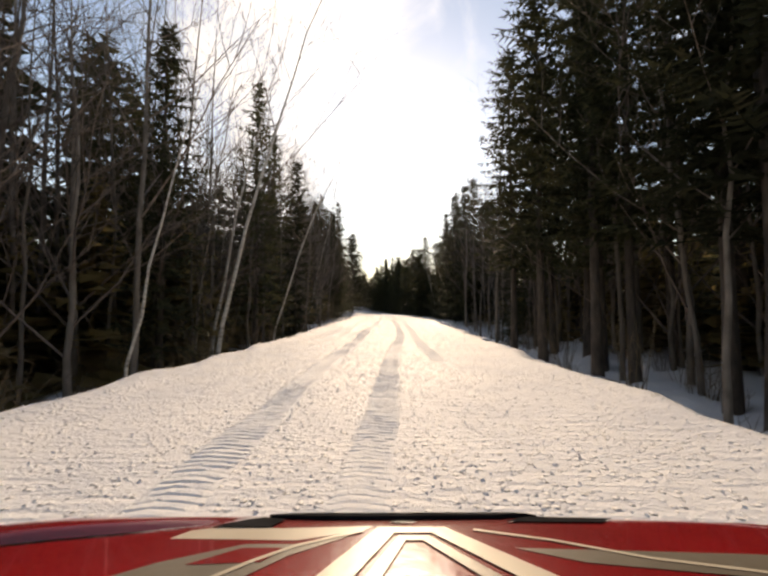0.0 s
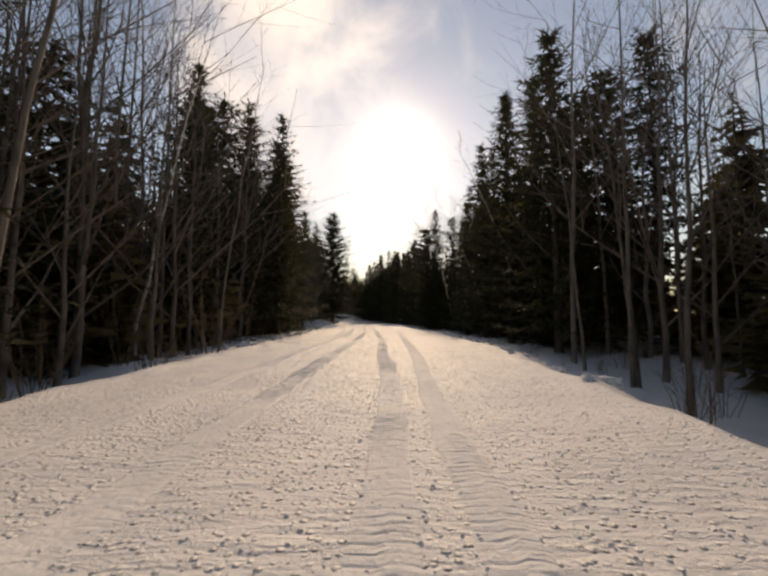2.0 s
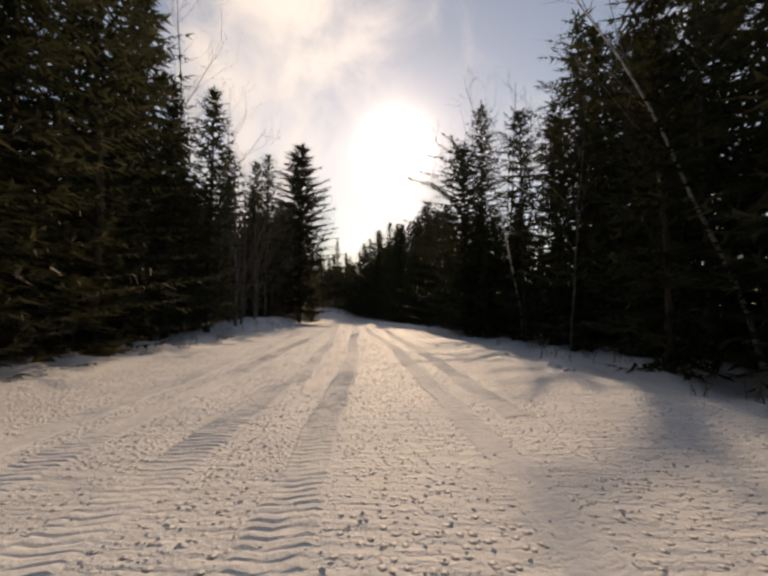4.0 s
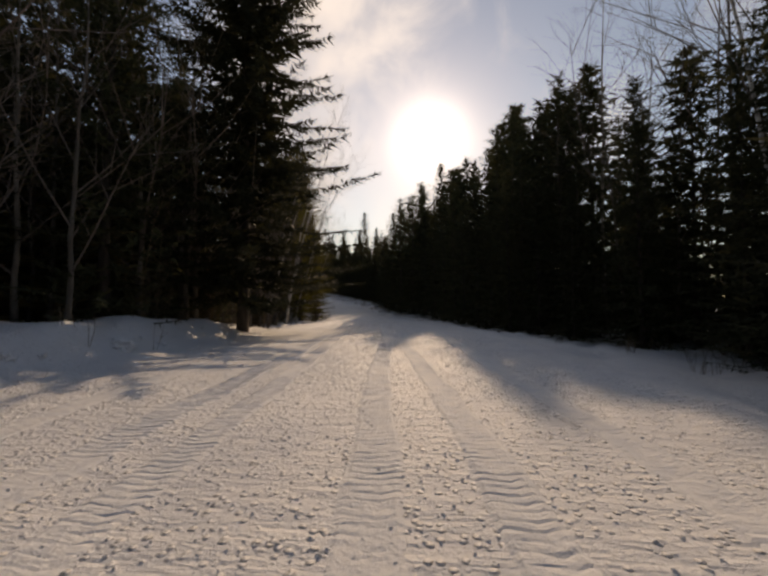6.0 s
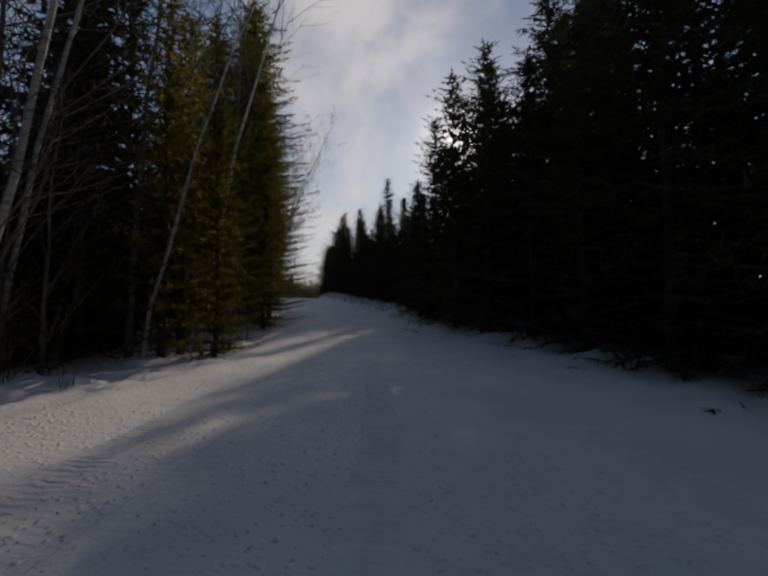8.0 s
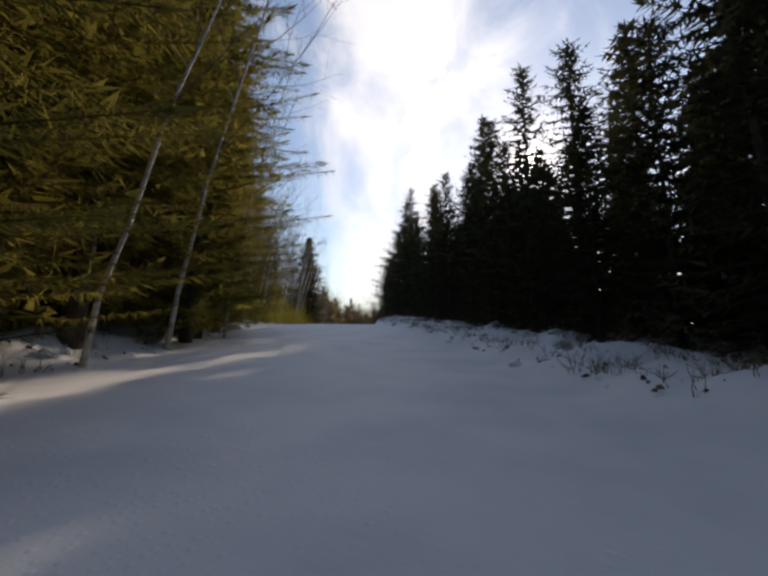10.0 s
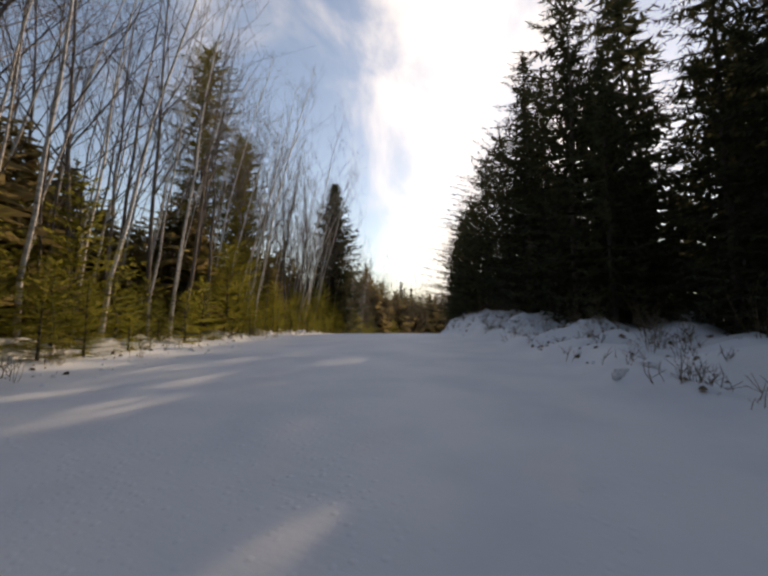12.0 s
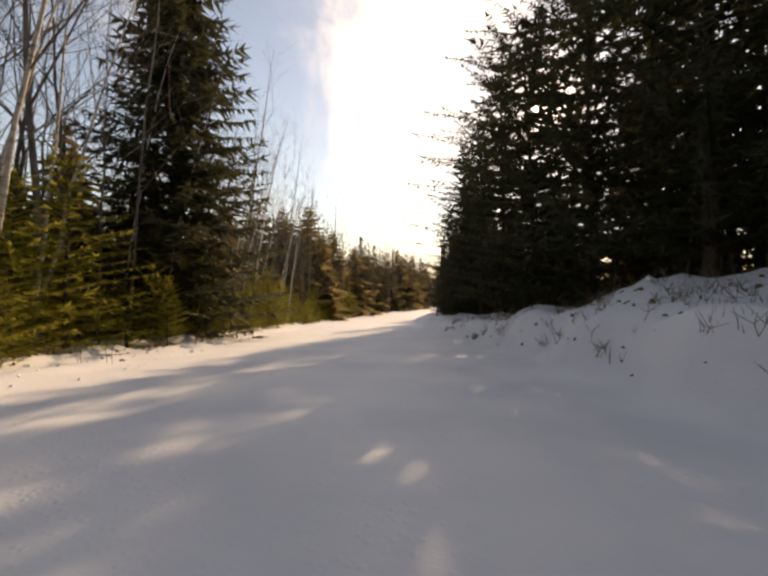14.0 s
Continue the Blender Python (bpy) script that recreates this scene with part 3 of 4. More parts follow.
for i, (h, sd) in enumerate(((9, 85), (8, 86), (10, 87))):
    MAKERS["brown", i] = maker(hardwood, "sapling", "bare brown sapling in the undergrowth", h, sd, M_GREYBARK, 0.03, 0.10, 0.5, 13, 2, 0.006, 0.009)
MAKERS["shrub", 0] = maker(shrub, 61, 2.4)
MAKERS["shrub", 1] = maker(shrub, 62, 1.7)
MAKERS["shrub", 2] = maker(shrub, 63, 3.4)
GROUPS = {"pole": "thin trees of the thicket", "brown": "saplings in the undergrowth", "rear": "firs of the dense wood", "rearpine": "pines along the trail", "tall": "spruces along the trail", "spruce": "spruces along the trail", "wall": "firs of the dense wood", "pine": "pines along the trail", "young": "young firs on the verge", "birch": "birches along the trail", "bare": "bare hardwoods in the wood", "shrub": "shrubs on the verges"}


def plant(key, s, l, size=1.0, turn=None, label=""):
    p = place(s, l)
    tree, fresh = made(key)
    if turn is None:
        turn = random.uniform(0, 360)
        if key[0] in ("birch", "pole"):
            turn = math.degrees(np.interp(s, S, PHI)) + random.uniform(-32, 32) + (180 if l > 0 else 0)
    m = pose(p.x, p.y, p.z, 0, 0, turn)
    if fresh:
        ob = tree
        ob.matrix_basis = m
    else:
        ob = copy_thing(tree, m)
    w = size * random.uniform(1.0, 1.25)
    ob.scale = (w, w, size)
    ob["group"] = GROUPS[key[0]]
    if label:
        ob["label"] = label
    return ob


def kinds(text):
    out = []
    for word in text.split():
        name, _, many = word.partition("*")
        n = max(k[1] for k in MAKERS if k[0] == name) + 1
        out += [(name, i) for i in range(n)] * int(many or 1)
    return out


def forest(side, a, b, near, rows, mix, step=2.4, row_gap=2.6, size=(0.8, 1.1), jitter=0.8):
    mix = kinds(mix)
    for r in range(rows):
        s = a + random.uniform(0, step)
        while s < b:
            key = random.choice(mix)
            far = r or s < -6 or s > 178
            if far and key[0] in ("spruce", "wall", "tall") and not (key[0] == "tall" and s > 1):
                key = ("rear", key[1] % 3)
            elif far and key[0] == "pine":
                key = ("rearpine", key[1] % 2)
            plant(key, s, side * (near + r * row_gap + random.uniform(-jitter, jitter)), random.uniform(*size))
            s += step * random.uniform(0.65, 1.35)


# right of the trail: tall open wood first, then a close wall of firs behind a bank
forest(1, -14, 23, 7.4, 2, "tall*5 bare", 1.9, 2.8, (0.9, 1.2))
forest(1, 23, 36, 7.0, 2, "bare*2 wall", 1.9, 2.8, (0.62, 0.85))
forest(1, -14, 36, 6.2, 1, "bare shrub*3", 2.6)
forest(1, 36, 54, 7.2, 2, "tall spruce wall", 2.2, 2.8)
forest(1, 54, 66, 9.6, 3, "wall", 2.0, 2.4, (0.85, 1.1))
forest(1, 66, 74, 8.2, 3, "wall", 1.7, 2.4, (0.5, 0.66))
forest(1, 74, 82, 8.2, 3, "wall", 1.9, 2.4, (0.52, 0.68))
forest(1, 66, 84, 10.5, 2, "bare", 2.6, 2.6, (0.75, 1.0))
forest(1, 36, 82, 8.5, 1, "bare birch", 7.0)
forest(1, 82, 92, 7.6, 2, "wall", 2.0, 2.4, (0.8, 1.0))
forest(1, 90, 114, 7.8, 2, "wall", 1.9, 2.4, (0.84, 1.02))
forest(1, 114, 134, 6.7, 2, "wall", 1.7, 2.6, (0.46, 0.68))
forest(1, 134, 143, 6.9, 2, "wall", 1.9, 2.6, (0.55, 0.8))
forest(1, 143, 152, 6.7, 2, "wall", 1.8, 2.6, (0.72, 0.92))
forest(1, 152, 176, 8.6, 2, "wall*2 bare", 1.9, 2.4, (0.6, 0.8))
forest(1, 106, 172, 11.5, 1, "bare spruce", 8.0, 2.6, (0.85, 1.05))
forest(1, 178, 215, 6.4, 2, "wall", 2.6, 2.6, (0.5, 0.75), 1.0)
# left of the trail
forest(-1, -14, 40, 7.6, 2, "pole bare*2 spruce", 2.2, 3.0)
forest(-1, -14, 44, 6.2, 1, "shrub*3 pole", 2.0)
forest(-1, -4, 40, 9.8, 1, "bare", 1.7, 3.0, (0.95, 1.2))
forest(-1, 40, 66, 8.0, 2, "spruce wall", 2.2, 2.6)
forest(-1, 64, 72, 9.6, 2, "bare*3 spruce", 2.2, 2.6)
forest(-1, 72, 82, 9.4, 2, "bare wall*2", 2.0, 2.6, (0.75, 0.95))
forest(-1, 82, 106, 8.8, 2, "bare*2 wall brown*3", 1.6, 2.6)
forest(-1, 76, 98, 7.0, 2, "shrub*3 brown", 1.5, 1.6, (0.8, 1.3))
forest(-1, 98, 104, 4.5, 2, "pine*3 shrub*2", 1.3, 1.5, (0.5, 0.8), 0.3)
forest(-1, 104, 111, 4.1, 2, "pine*3 shrub*2", 1.3, 1.5, (0.5, 0.7), 0.2)
forest(-1, -10, 44, 7.6, 3, "brown", 1.7, 1.8, (0.8, 1.3))
forest(1, -10, 40, 8.4, 2, "brown", 2.2, 1.8, (0.8, 1.3))
forest(-1, 66, 98, 7.2, 2, "brown", 1.8, 1.5, (0.7, 1.2), 0.5)
forest(-1, 110, 124, 5.5, 3, "pine", 1.6, 2.1, (0.9, 1.2))
forest(-1, 124, 131, 5.9, 2, "pine bare birch", 1.7, 2.1, (0.85, 1.1))
forest(-1, 108, 124, 4.6, 1, "birch", 3.4, 2.1, (0.8, 1.0), 0.3)
forest(-1, 124, 142, 8.8, 2, "pine bare*3", 2.0, 2.2, (0.75, 1.0))
forest(-1, 149, 154, 9.0, 1, "pine", 2.2, 2.2, (0.85, 1.0))
forest(-1, 136, 164, 7.4, 1, "bare birch", 2.8, 2.2, (0.85, 1.05))
forest(-1, 124, 137, 7.0, 2, "wall", 1.8, 2.2, (0.36, 0.6))
forest(-1, 99, 108, 6.4, 1, "bare", 2.4, 2.2, (0.9, 1.1))
forest(-1, 126, 152, 8.0, 2, "birch*2 bare", 3.0, 3.0)
forest(-1, 150, 184, 9.0, 2, "bare birch", 4.0, 2.6, (0.65, 0.95))
forest(-1, 124, 186, 7.4, 4, "pole", 1.15, 1.3, (0.75, 1.1), 0.8)
forest(-1, 122, 190, 8.6, 2, "shrub", 1.6, 2.0, (0.9, 1.5), 1.0)
forest(-1, -10, 44, 8.0, 2, "shrub", 1.8, 2.6, (0.8, 1.3), 1.0)
forest(1, -10, 40, 8.0, 1, "shrub", 2.0, 2.6, (0.7, 1.2), 1.2)
forest(-1, 136, 200, 6.0, 1, "young", 1.3, 1.2, (0.22, 0.5), 0.35)
forest(-1, 137, 204, 6.7, 2, "young", 1.1, 1.2, (0.45, 0.95), 0.6)
forest(1, 104, 172, 5.5, 1, "shrub", 1.0, 1.0, (0.22, 0.5), 0.6)
forest(1, 103, 166, 4.1, 1, "shrub", 1.7, 1.0, (0.12, 0.26), 0.5)
forest(-1, 110, 150, 5.2, 1, "shrub", 2.2, 1.0, (0.12, 0.24), 0.4)
# single trees that stand out
MAKERS["broad", 0] = maker(conifer, "spruce_tree", "large ragged spruce with long limbs over the trail", 17, 3.7, 19, M_NEEDLE, M_BARK, low=0.07, gap=0.38, spray=0.40, every=0.12, fat=0.12, ragged=0.4, droop=0.22, shape=0.6, per_whorl=8, extra=4)
GROUPS["broad"] = "spruces along the trail"
plant(("broad", 0), 80.0, -5.2, 1.0, 20)
for s, l, k in ((79.5, 6.6, 0.42), (81.5, 6.2, 0.45), (83.5, 5.7, 0.48), (85.5, 5.5, 0.52), (83, 8.0, 0.7), (85, 7.8, 0.7), (87.5, 5.4, 0.56), (90, 5.2, 0.58), (92.5, 5.2, 0.62), (95, 5.2, 0.66), (97.5, 5.2, 0.74), (100, 5.3, 0.8), (102.5, 5.0, 0.86), (105, 4.6, 0.86), (107.5, 4.6, 0.68), (109.5, 4.4, 0.6), (111.5, 4.9, 0.6)):
    plant(("wall", int(s) % 3), s, l, k)
plant(("wall", 2), 76.0, -7.4, 0.85, 80)
plant(("wall", 2), 66.5, 7.6, 0.9, 200)
for n, (s, l) in enumerate(((90.6, -6.0), (92.2, -7.6), (94.0, -6.6), (97.0, -8.6), (99.0, -6.3), (101.5, -5.6))):
    plant(("birch", n % 3), s, l, 1.05, 8 + 9 * (n % 3 - 1))
plant(("spruce", 0), 28.0, -9.3, 1.0, 30)
plant(("birch", 0), 11.6, -5.7, 1.0, 4)
plant(("birch", 2), 15.2, -7.6, 0.95, -6)
plant(("birch", 1), 18.6, -6.3, 0.9, 6)
for s, l, k in ((12.5, 6.2, 1.1), (16.5, 6.0, 1.15), (20.5, 6.0, 1.1)):
    plant(("tall", int(s) % 2), s, l, k)
MAKERS["bushy", 0] = maker(conifer, "pine_tree", BUSHY_L, 11, 3.3, 95, M_NEEDLE, M_BARK, low=0.03, droop=-0.05, core=12, per_whorl=8, gap=0.40, ragged=0.55, spray=0.30, every=0.13, fat=0.10, shape=0.36, extra=2)
MAKERS["bushy", 1] = maker(conifer, "pine_tree", BUSHY_L, 12.5, 3.1, 96, M_NEEDLE, M_BARK, low=0.06, droop=-0.1, core=12, per_whorl=8, gap=0.44, ragged=0.6, spray=0.30, every=0.13, fat=0.10, shape=0.4, extra=2)
GROUPS["bushy"] = "pines along the trail"
for s, l, k in ((68, 6.9, 1.1), (154, 7.4, 0.9), (157.5, 6.6, 0.95), (161, 6.2, 0.98), (164.5, 5.9, 0.95), (168, 5.7, 1.0), (171.5, 5.8, 0.95), (175, 5.8, 0.85), (178, 5.9, 0.7)):
    plant(("bushy", int(s) % 2), s, l, k)
for s, l, k in ((176, 6.4, 0.6), (178.5, 5.6, 0.5), (181, 6.6, 0.55), (184, 5.8, 0.5), (187, 6.4, 0.5)):
    plant(("wall", int(s) % 3), s, l, k)
plant(("spruce", 0), 46, -6.6, 0.95)
plant(("spruce", 2), 137, 10.5, 0.95)


def nearest(x, y):
    i = int(np.argmin(np.hypot(TX - x, TY - y)))
    return float(S[i]), float((x - TX[i]) * math.cos(PHI[i]) + (y - TY[i]) * math.sin(PHI[i]))


MAKERS["cone", 0] = maker(conifer, "spruce_tree", "full conical spruce standing free among bare trees", 14, 3.9, 91, M_NEEDLE, M_BARK, low=0.03, gap=0.36, spray=0.6, every=0.2, fat=0.16, ragged=0.22, shape=0.8, per_whorl=9)
GROUPS["cone"] = "spruces along the trail"
plant(("cone", 0), *nearest(-43.7, 157.2), 1.05, 0)
plant(("bare", 0), *nearest(-41.9, 150.5), 0.85, 40)
plant(("bare", 2), *nearest(-44.4, 153.0), 0.95, 140)
plant(("spruce", 3), *nearest(-64.9, 214.0), 1.3, 10, "pointed spruce rising over the far wood")
plant(("spruce", 3), *nearest(-62.7, 215.5), 1.15, 100, "pointed spruce rising over the far wood")
plant(("wall", 1), *nearest(-6.9, 118.0), 1.1)


def plain_firs(rg):
    """Three simple conifers, as arrays, to be joined into woods."""
    tr = []
    for h, r in ((13, 3.0), (15, 3.2), (11, 2.9)):
        so = Soup()
        so.limb([Vector((0, 0, -0.5)), Vector((0, 0, h * 0.5)), Vector((0, 0, h))], [0.2, 0.12, 0.02], 5)
        nb = len(so.f)
        z = h * 0.05
        while z < h:
            u = z / h
            span = r * (1 - u) ** 0.7 + 0.15
            for i in range(6):
                a = rg.uniform(0, 6.28)
                out = Vector((math.cos(a), math.sin(a), rg.uniform(-0.45, 0.2)))
                sd = Vector((-math.sin(a), math.cos(a), rg.uniform(-0.4, 0.4)))
                c = Vector((0, 0, z + rg.uniform(-0.2, 0.2)))
                e = c + out * span * rg.uniform(0.7, 1.15)
                so.blade(c.lerp(e, 0.1), e, sd, span * 0.34)
                for k in range(2):
                    q = c.lerp(e, rg.uniform(0.4, 0.95))
                    d = (sd * rg.choice((-1, 1)) + out * 0.5 + Vector((0, 0, rg.uniform(-0.5, 0.3)))).normalized()
                    so.blade(q, q + d * span * 0.45, out.cross(d).normalized() * 0.5 + Vector((0, 0, 0.4)), span * 0.15)
            z += 0.78 * (1.1 - 0.4 * u)
        tr.append((np.array([tuple(v) for v in so.v]), so.f, nb))
    return tr


def back_woods():
    """The wood behind the first rows, too deep to count: one mesh of plain conifers and stems."""
    rg = random.Random(77)
    tr = plain_firs(rg)
    V, Fc, Mt, base = [], [], [], 0
    for side in (-1, 1):
        for r in range(4):
            s = -40.0
            while s < (186 if side < 0 else 240):
                v, f, nb = rg.choice(tr)
                l = side * (12.5 + r * 4.2 + rg.uniform(-1.6, 1.6))
                thin = ((side < 0 and 122 < s < 186) or (side > 0 and s < 46)) and rg.random() < (1.0 if side < 0 else 0.25)
                step = rg.uniform(2.0, 4.4) + r * 0.5
                if not thin:
                    p = place(s, l)
                    k, a = rg.uniform(0.7, 1.05) * (0.8 if s > 172 else 0.5 if side > 0 and 58 < s < 88 else 1), rg.uniform(0, 6.28)
                    ca, sa = math.cos(a) * k, math.sin(a) * k
                    V.append(np.stack([v[:, 0] * ca - v[:, 1] * sa + p.x, v[:, 0] * sa + v[:, 1] * ca + p.y, v[:, 2] * k + p.z], 1))
                    Fc += [tuple(i + base for i in q) for q in f]
                    Mt += [1] * nb + [0] * (len(f) - nb)
                    base += len(v)
                s += step
    ob = finish("back_woods", np.concatenate(V).tolist(), Fc, [M_NEEDLE, M_BARK])
    ob.data.polygons.foreach_set("material_index", np.array(Mt, np.int32))
    tagged(ob, "deep dark conifer wood behind the trail's first trees", "woods", kind="stuff")



def thicket():
    """Bare brown undergrowth and young wood behind the clearing and round the far bend, too dense to count."""
    rg = random.Random(78)
    kinds3 = []
    for i in range(3):
        proto = MAKERS["brown", i]()
        vs, fs, n = [], [], 0
        for ch in list(proto.children):
            v = np.array([tuple(q.co) for q in ch.data.vertices])
            vs.append(v)
            fs += [tuple(k + n for k in f.vertices) for f in ch.data.polygons]
            n += len(v)
            bpy.data.objects.remove(ch)
        bpy.data.objects.remove(proto)
        kinds3.append((np.concatenate(vs), fs))
    V, F, base = [], [], 0
    spots = [(rg.uniform(186, 268), -6.2 - 16 * rg.random() ** 1.3) for i in range(130)]
    spots += [(rg.uniform(212, 268), 6 + 14 * rg.random()) for i in range(60)]
    spots += [(rg.uniform(124, 190), -rg.uniform(9.5, 21)) for i in range(130)]
    for s, l in spots:
        v, f = rg.choice(kinds3)
        p = place(s, l)
        k, a = rg.uniform(0.65, 1.0) * (0.75 if s < 190 else 1.65), rg.uniform(0, 6.28)
        ca, sa = math.cos(a) * k * 1.3, math.sin(a) * k * 1.3
        V.append(np.stack([v[:, 0] * ca - v[:, 1] * sa + p.x, v[:, 0] * sa + v[:, 1] * ca + p.y, v[:, 2] * k + p.z], 1))
        F += [tuple(i + base for i in q) for q in f]
        base += len(v)
    ob = finish("thicket", np.concatenate(V).tolist(), F, M_DRY)
    # leafy brown brush between the stems
    firs, V2, F2, base = plain_firs(rg), [], [], 0
    spots = [(rg.uniform(124, 204), -rg.uniform(8.6, 17)) for i in range(330)]
    spots += [(rg.uniform(192, 268), -6.5 - 15 * rg.random()) for i in range(130)]
    spots += [(rg.uniform(66, 106), -rg.uniform(9.6, 14)) for i in range(90)]
    spots += [(rg.uniform(-10, 62), -rg.uniform(8.6, 15)) for i in range(190)]
    spots += [(rg.uniform(-10, 50), rg.uniform(9.5, 15)) for i in range(70)]
    for s, l in spots:
        v, f, nb = rg.choice(firs)
        p = place(s, l)
        k, a = rg.uniform(0.25, 0.5) * (2.0 if s > 192 else 1.05 if s > 120 else 1), rg.uniform(0, 6.28)
        ca, sa = math.cos(a) * k * 1.6, math.sin(a) * k * 1.6
        V2.append(np.stack([v[:, 0] * ca - v[:, 1] * sa + p.x, v[:, 0] * sa + v[:, 1] * ca + p.y, v[:, 2] * k + p.z], 1))
        F2 += [tuple(i + base for i in q) for q in f]
        base += len(v)
    brush = finish("brushwood", np.concatenate(V2).tolist(), F2, M_RUST)
    tagged(brush, "leafy brown brushwood under the trees beside the trail", "brush", kind="stuff")
    tagged(ob, "bare brown thicket of saplings behind the trail's verge", "thicket", kind="stuff")


back_woods()
thicket()


# ---- trail surface ----
def snow_marks():
    """Strips of finely corrugated snow that snowmobile tracks have pressed into the trail, worn and broken."""
    verts, faces, base = [], [], 0
    tracks = ((-0.2, 0.46, -3, 94, 1.0), (-1.5, 0.52, -3, 50, 1.0), (-2.2, 0.5, 44, 94, 1.25), (-1.3, 0.42, 50, 92, 0.7), (0.75, 0.42, 8, 88, 0.55), (1.75, 0.44, 48, 92, 0.8), (-3.0, 0.42, 14, 80, 0.6))
    pitch, k = 0.08, 4
    for n, (l0, w, a, b, gain) in enumerate(tracks):
        rs = np.random.RandomState(40 + n)
        s = np.arange(a, b, pitch / k)
        m, cols = len(s), 6
        u = np.linspace(-0.5, 0.5, cols)
        c = l0 + 0.20 * np.sin(s * 0.11 + l0 * 3) + 0.05 * np.sin(s * 0.5 + n)
        # how well the print has lasted, along and across
        worn = np.clip(0.5 + 0.35 * np.sin(s * 0.43 + n) + 0.5 * np.sin(s * 1.9 + 2 * n) * np.sin(s * 0.9), 0.05, 1.0)
        ridge = np.repeat(rs.uniform(0.25, 1.25, (m // k + 1, cols)), k, 0)[:m]
        saw = np.tile([1.0, 1.0, 0.9, 0.0], m // k + 1)[:m]
        up = 0.004 + 0.006 * worn[:, None] - gain * 0.011 * worn[:, None] * ridge * (1 - saw[:, None]) + rs.uniform(-0.0015, 0.0015, (m, cols))
        up[:, [0, -1]] = -0.010
        sg = s[:, None] + 0.02 * np.sin(u * 9 + s[:, None] * 0.8) + rs.uniform(-0.006, 0.006, (m, cols))
        lg = c[:, None] + u * w * (1 + 0.10 * np.sin(s[:, None] * 3.1 + u * 5))
        p = place_many(sg, lg)
        p[..., 2] += up
        verts.append(p.reshape(-1, 3))
        i = (np.arange(m - 1)[:, None] * cols + np.arange(cols - 1)[None, :] + base).ravel()
        faces.append(np.stack([i, i + 1, i + cols + 1, i + cols], 1))
        base += m * cols
    ob = finish("track_ridges", np.concatenate(verts).tolist(), np.concatenate(faces).tolist(), M_CLUMP, smooth_faces=False)
    tagged(ob, "corrugated snow pressed by passing snowmobile tracks", "track marks", kind="stuff")


def lump(so, c, r, rg, flat=0.9):
    """A small angular crumb of snow."""
    n = len(so.v)
    for i in range(4):
        k, a = rg.uniform(0.6, 1.4), 1.57 * i + rg.uniform(-0.5, 0.5)
        so.v.append(c + Vector((math.cos(a) * r * k, math.sin(a) * r * k, -r * 0.3)))
    for i in range(2):
        so.v.append(c + Vector(((i - 0.5) * r * rg.uniform(0.5, 1.0), rg.uniform(-0.4, 0.4) * r, r * flat * rg.uniform(0.6, 1.2))))
    # a short crest instead of a point
    so.f += [(n, n + 1, n + 5), (n + 1, n + 4, n + 5), (n + 1, n + 2, n + 4), (n + 2, n + 3, n + 4), (n + 3, n + 5, n + 4), (n + 3, n, n + 5)]


def snow_crumbs():
    rg = random.Random(6)
    so = Soup()
    for i in range(80000):
        s = rg.uniform(-3, 97)
        l = rg.gauss(-0.3, 1.7)
        l = max(-4.6, min(3.2, l))
        lump(so, place(s, l), 0.005 + 0.015 * rg.random() ** 3, rg, 0.6)
    for i in range(2500):
        s = rg.uniform(97, 168)
        l = rg.uniform(2.9, 5.5) if rg.random() < 0.6 else -rg.uniform(4.0, 6.5)
        lump(so, place(s, l), 0.02 + 0.06 * rg.random() ** 3, rg, 0.6)
    ob = finish("snow_crumbs", so.v, so.f, M_CLUMP)
    tagged(ob, "loose crumbs of snow strewn over the packed trail", "snow crumbs", kind="stuff")


def snow_clump(seed, r):
    """A ploughed block of crusted snow: an uneven, sunken boulder shape."""
    bm = bmesh.new()
    bmesh.ops.create_icosphere(bm, subdivisions=3, radius=1)
    off = Vector((seed * 3.1, seed * 1.7, 0))
    for v in bm.verts:
        k = 1 + 0.5 * noise.noise(v.co * 1.5 + off) + 0.4 * noise.noise(v.co * 3.3 + off) + 0.22 * noise.noise(v.co * 7 + off)
        v.co = Vector((v.co.x * r * 1.5 * k, v.co.y * r * k, (v.co.z * 0.85 * k) * r))
    me = bpy.data.meshes.new("snow_clump")
    bm.to_mesh(me)
    bm.free()
    me.materials.append(M_CLUMP)
    ob = new("snow_clump", me)
    return tagged(ob, "crusted lump of ploughed snow beside the trail", "snow clump", "snow clumps along the edges")


